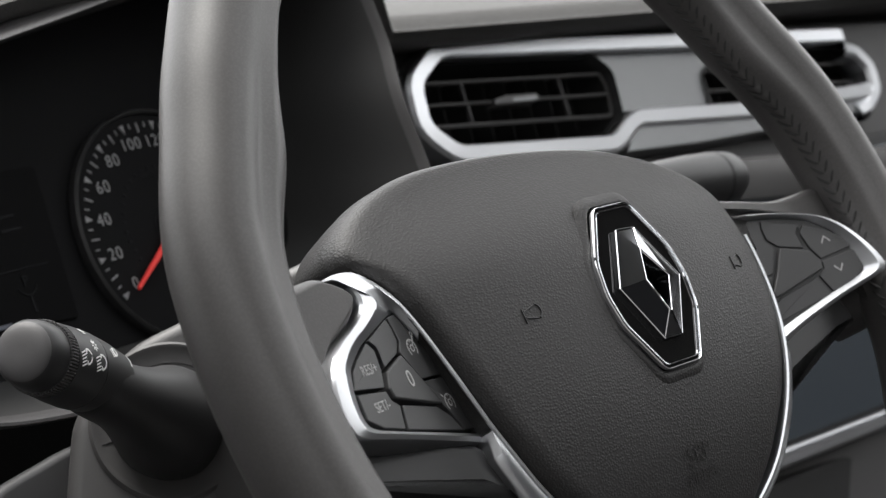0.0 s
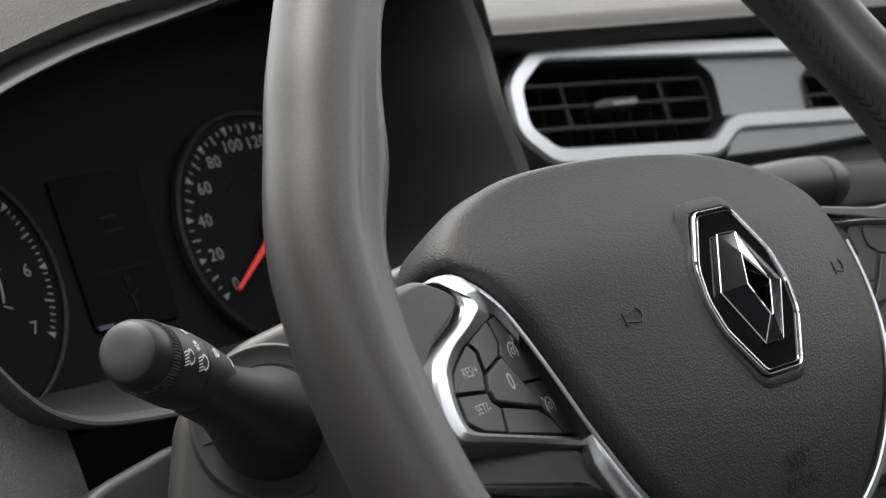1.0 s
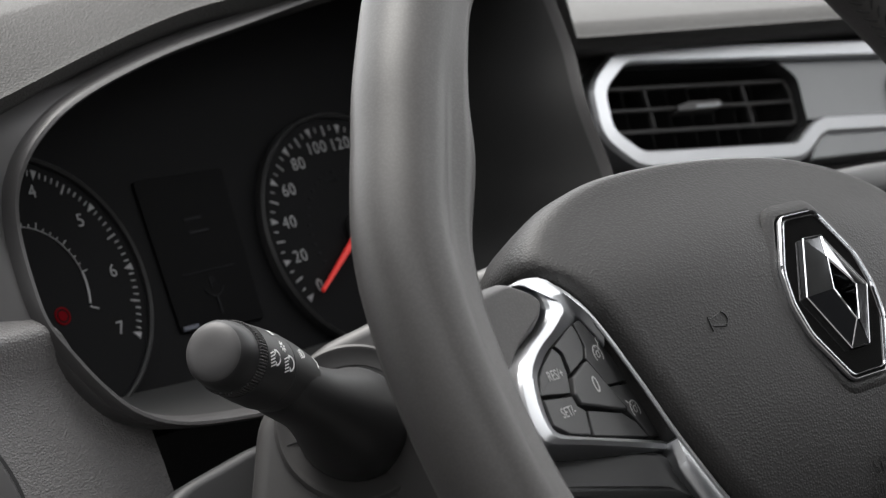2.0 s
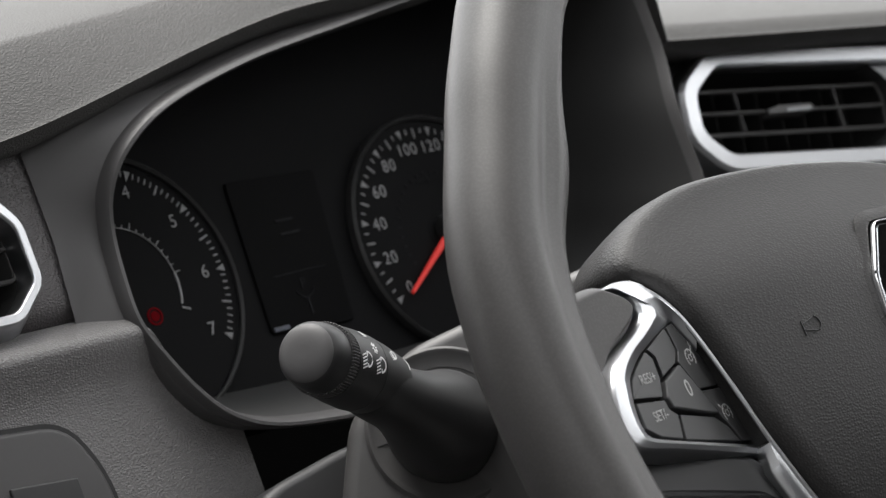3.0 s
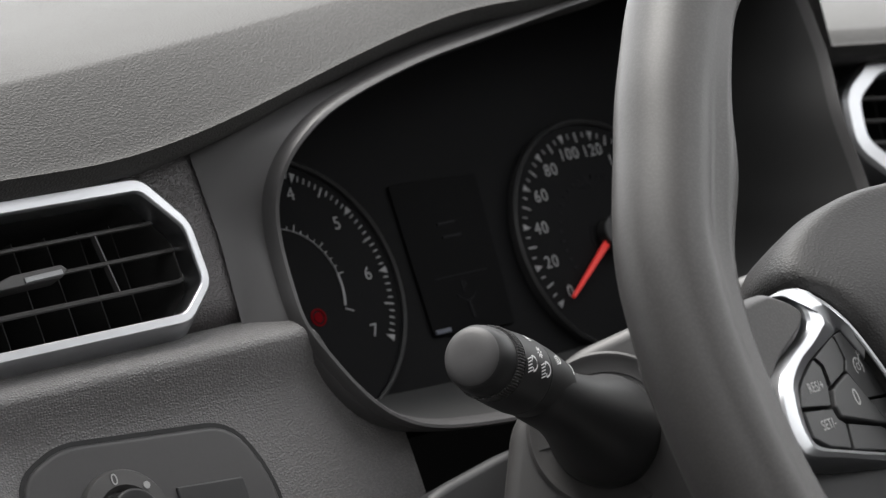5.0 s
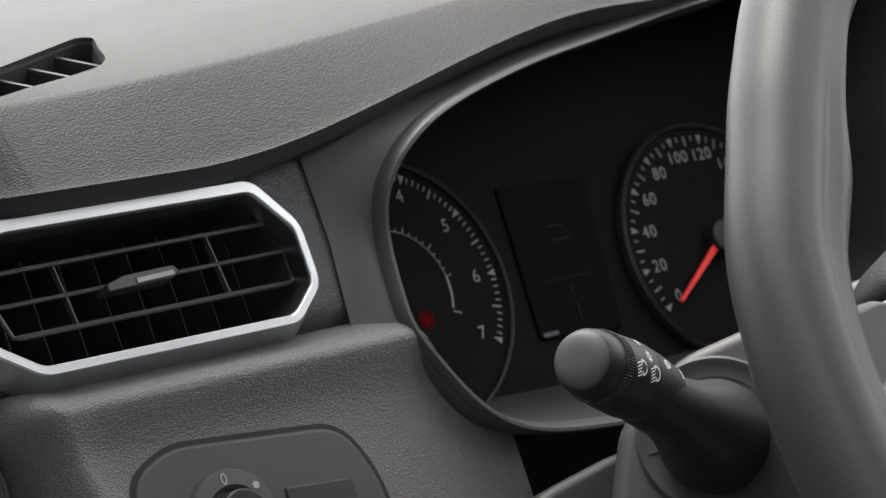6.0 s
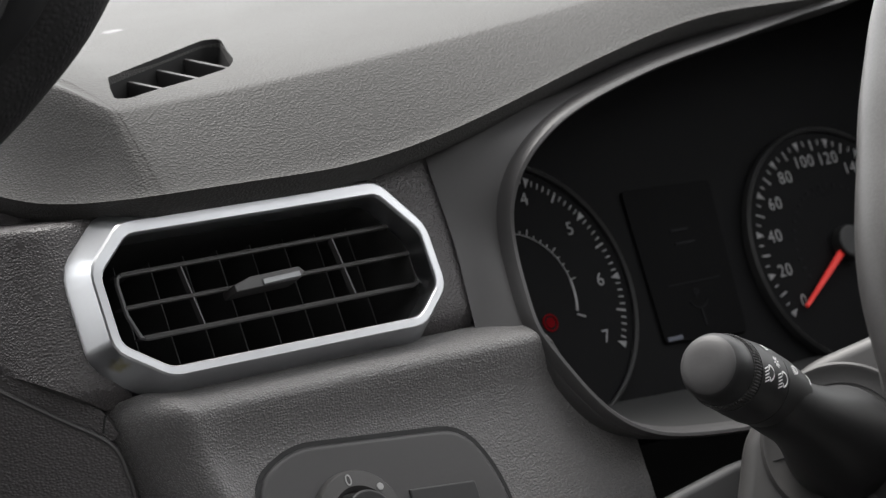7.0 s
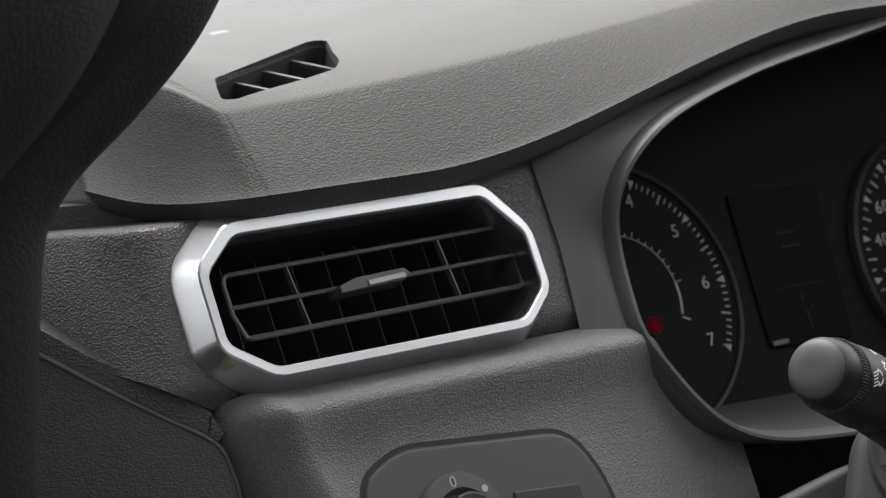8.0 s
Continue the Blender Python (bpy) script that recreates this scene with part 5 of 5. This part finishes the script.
part("barrel", loft([[wd * a + r * (math.cos(k * math.pi / 14) * ws_ + math.sin(k * math.pi / 14) * wu) for k in range(28)] for a, r in ((-0.07, 0.0105), (-0.05, 0.010), (-0.03, 0.0095), (0.0, 0.0115), (0.02, 0.0125), (0.040, 0.0128), (0.0405, 0.0122), (0.042, 0.0122), (0.043, 0.0128), (0.054, 0.0122), (0.060, 0.0095), (0.062, 0.005))], cap0=True, cap1=True), BLACK, wiper)
bm = bmesh.new()
for k in range(3):
    band([Vector((-0.003, 0.0016 - 0.0016 * k)), Vector((0.003, 0.0016 - 0.0016 * k))], 0.0007, 0, 0.0002, bm)
part("wiper_sign", bm, WHITE, wiper, "white printed wiper sign", smooth=False, m=Matrix.Translation(wd * 0.018) @ (Matrix((wd, (-ws_ * 0.6 + wu * 0.8).normalized().cross(wd), (-ws_ * 0.6 + wu * 0.8).normalized())).transposed().to_4x4()) @ Matrix.Translation((0, 0, 0.0126)))

# ---- centre display ----
DISP = tilted(0.45, 0.185, -0.095, 15, -8)
screen = thing("centre_display", DISP, "dark touch screen with a silver lower edge in the centre console", "touch screen")
part("housing", plate(rounded([(-0.13, -0.078), (0.14, -0.078), (0.14, 0.080), (-0.13, 0.080)], 0.008, 4), -0.05, -0.001, 0.003), BLACK, screen)
glass = part("glass", plate(rounded([(-0.122, -0.068), (0.132, -0.068), (0.132, 0.073), (-0.122, 0.073)], 0.004, 3), -0.001, 0.0006, 0.0005), material("screen_blue_black", (0.012, 0.015, 0.019), 0.25, depth=0.0, emit=((0.30, 0.36, 0.42), 0.014)), screen, "glowing blue-grey glass")
part("edge_bar", plate(rounded([(-0.125, -0.080), (0.135, -0.080), (0.135, -0.071), (-0.125, -0.071)], 0.001, 2), 0.0, 0.004, 0.0015), SATIN, screen, "satin silver bar")
part("console", plate(rounded([(-0.20, -0.45), (0.20, -0.45), (0.16, -0.086), (-0.15, -0.086)], 0.01, 3), -0.06, -0.006, 0.004), WELL, screen, "black console below the screen")

# ---- door opening ----
seal = thing("door_seal", at(), "black rubber door seal and pillar trim round the door opening", "door seal", kind="structure")
edge = [(-0.262, 0.235, 0.235), (-0.300, 0.214, 0.176), (-0.3252, 0.20, 0.1462), (-0.3472, 0.20, 0.1252), (-0.372, 0.20, 0.1065), (-0.3855, 0.20, 0.091), (-0.3925, 0.20, 0.076), (-0.398, 0.20, 0.0473), (-0.404, 0.20, 0.008), (-0.41, 0.20, -0.06), (-0.41, 0.20, -0.30)]
ctr = spline([Vector(p) + Vector((-0.024, 0.010, 0.010)) for p in edge], 6, closed=False)
part("seal_bulb", tube(ctr, 0.0255, 28), TRIM_DARK, seal, "rounded black pillar trim")
part("seal_lip", tube([p + Vector((-0.014, -0.024, -0.004)) for p in ctr], 0.0085, 14), RUBBER, seal, "rubber bulb seal")


part("door_frame", tube([p + Vector((-0.085, -0.02, 0.012)) for p in ctr], 0.062, 24), TRIM_DARK, seal, "dark pillar edge beside the open door")


# ---- the rest of the car, round the view ----
car = thing("car_body", at(0, 0, -1.0), "grey car body with its driver's door open", "car", kind="structure")


def wall(name, pts, back, mat_, label=""):
    a = [Vector(p) for p in pts]
    bm = loft([a, [p + Vector(back) for p in a]], cap0=True, cap1=True)
    return part(name, bm, mat_, car, label, smooth=False)


wall("floor_pan", [(-0.42, -2.2, 0.35), (1.15, -2.2, 0.35), (1.15, 0.85, 0.35), (-0.42, 0.85, 0.35)], (0, 0, -0.04), SEATCLOTH, "dark carpeted floor")
# unseen roof, with an opening added to light the silver trim
for x0, x1, y0, y1 in ((-0.42, 0.04, -2.0, -0.12), (0.92, 1.02, -2.0, -0.12), (0.04, 0.92, -0.20, -0.12), (0.04, 0.92, -2.0, -1.35)):
    wall("roof", [(x0, y0, 1.64), (x1, y0, 1.64), (x1, y1, 1.64), (x0, y1, 1.64)], (0, 0, 0.03), CLOTH, "pale headliner round an opening added to let in light")
# pillar out of view, placed so that the badge reflects something dark
wall("door_pillar", [(1.06, -0.80, 1.05), (1.06, -0.46, 1.05), (1.02, -0.50, 1.64), (1.02, -0.76, 1.64)], (0.06, 0, 0), TRIM_DARK, "dark pillar between the passenger doors, added unseen for reflections")
wall("bulkhead", [(-0.41, 0.84, 0.35), (1.15, 0.84, 0.35), (1.15, 0.84, 1.12), (-0.41, 0.84, 1.12)], (0, 0.04, 0), DEEP)
wall("passenger_door", [(1.13, -2.2, 0.35), (1.13, 0.84, 0.35), (1.13, 0.84, 1.10), (1.13, -2.2, 1.10)], (0.04, 0, 0), LOW_GRAIN, "dark passenger door")
wall("rear_wall", [(-0.42, -2.2, 0.35), (1.15, -2.2, 0.35), (1.15, -2.2, 1.10), (-0.42, -2.2, 1.10)], (0, -0.04, 0), SEATCLOTH)
# driver-side pillar, out of view, thickened to shade the dashboard's outer corner
part("windscreen_pillar", tube([Vector((-0.36, 0.60, 1.13)), Vector((-0.33, 0.35, 1.38)), Vector((-0.29, -0.11, 1.64))], 0.048, 16), TRIM_DARK, car, "dark windscreen pillar")
part("windscreen_pillar", tube([Vector((1.12, 0.60, 1.13)), Vector((1.08, 0.35, 1.38)), Vector((1.01, -0.11, 1.64))], 0.028, 16), TRIM_DARK, car, "dark windscreen pillar")
part("bonnet", loft([[Vector((x, y, z)) for x in (-0.42, 0.0, 0.37, 0.75, 1.17)] for y, z in ((0.88, 1.08), (1.2, 1.06), (1.6, 1.00), (1.95, 0.90), (2.0, 0.6))], closed=False), PAINT, car, "grey painted bonnet")
def car_seat(name, x, y, label):
    seat = thing(name, at(x, y, -0.6), label, "car seat", "front seats")
    part("cushion", plate(rounded([(-0.25, -0.25), (0.25, -0.25), (0.25, 0.28), (-0.25, 0.28)], 0.06, 5), -0.04, 0.14, 0.05), SEATCLOTH, seat)
    part("backrest", plate(rounded([(-0.24, 0.0), (0.24, 0.0), (0.20, 0.62), (-0.20, 0.62)], 0.08, 5), -0.06, 0.07, 0.05), SEATCLOTH, seat, m=pose(0, -0.24, 0.10, 105, 0, 180))
    part("headrest", plate(rounded([(-0.13, 0.64), (0.13, 0.64), (0.11, 0.82), (-0.11, 0.82)], 0.05, 5), -0.04, 0.05, 0.04), SEATCLOTH, seat, m=pose(0, -0.24, 0.10, 105, 0, 180))


# driver's seat, unseen, added to keep rear light off the airbag cover
car_seat("driver_seat", 0.0, -0.42, "dark cloth driver's seat behind the steering wheel, out of view")
car_seat("passenger_seat", 0.75, -0.62, "dark cloth passenger seat")
door = thing("driver_door", at(-0.47, 0.50, -1.0) @ pose(0, 0, 0, 0, 0, 207), "grey driver's door standing open beside the dashboard", "car door")
part("outer_skin", plate(rounded([(0.0, 0.36), (1.05, 0.34), (1.08, 0.95), (1.05, 1.05), (0.0, 1.05)], 0.03, 4), 0.0, 0.02, 0.008), PAINT, door, "grey painted outer skin", m=pose(0, 0, 0, 90, 0, 0))
part("inner_trim", plate(rounded([(0.02, 0.38), (1.02, 0.36), (1.04, 1.0), (0.02, 1.0)], 0.03, 4), -0.08, -0.001, 0.02), SMOOTH, door, "dark inner door trim", m=pose(0, 0, 0, 90, 0, 0))
part("window_frame", tube([Vector((0.02, 0, 1.04)), Vector((0.30, 0, 1.35)), Vector((0.55, 0, 1.56)), Vector((0.95, 0, 1.60)), Vector((1.04, 0, 1.30)), Vector((1.05, 0, 1.02))], 0.018, 12), TRIM_DARK, door, "black window frame")

# plain walls out of view, added to cut the light from left and behind
for name, x0, x1, y0, y1 in (("shade_wall_west", -2.3, -2.1, -5.5, 1.1), ("shade_wall_south", -2.1, 6.0, -5.7, -5.5)):
    shade_wall = part(name, box((x0 + x1) / 2, (y0 + y1) / 2, 1.35, x1 - x0, y1 - y0, 2.7, 0.01), WALL, None)
    tagged(shade_wall, "dark rendered wall, out of view, added to block light", "wall", kind="structure")

ground = new("ground", bpy.data.meshes.new("ground"))
bm = bmesh.new()
loft([[Vector((x, y, 0)) for x in (-400, -20, 0, 20, 400)] for y in (-400, -20, 0, 20, 400)], closed=False, bm=bm)
bm.to_mesh(ground.data)
bm.free()
ground.data.materials.append(ASPHALT)
tagged(ground, "grey asphalt ground under the car", "ground", kind="structure")
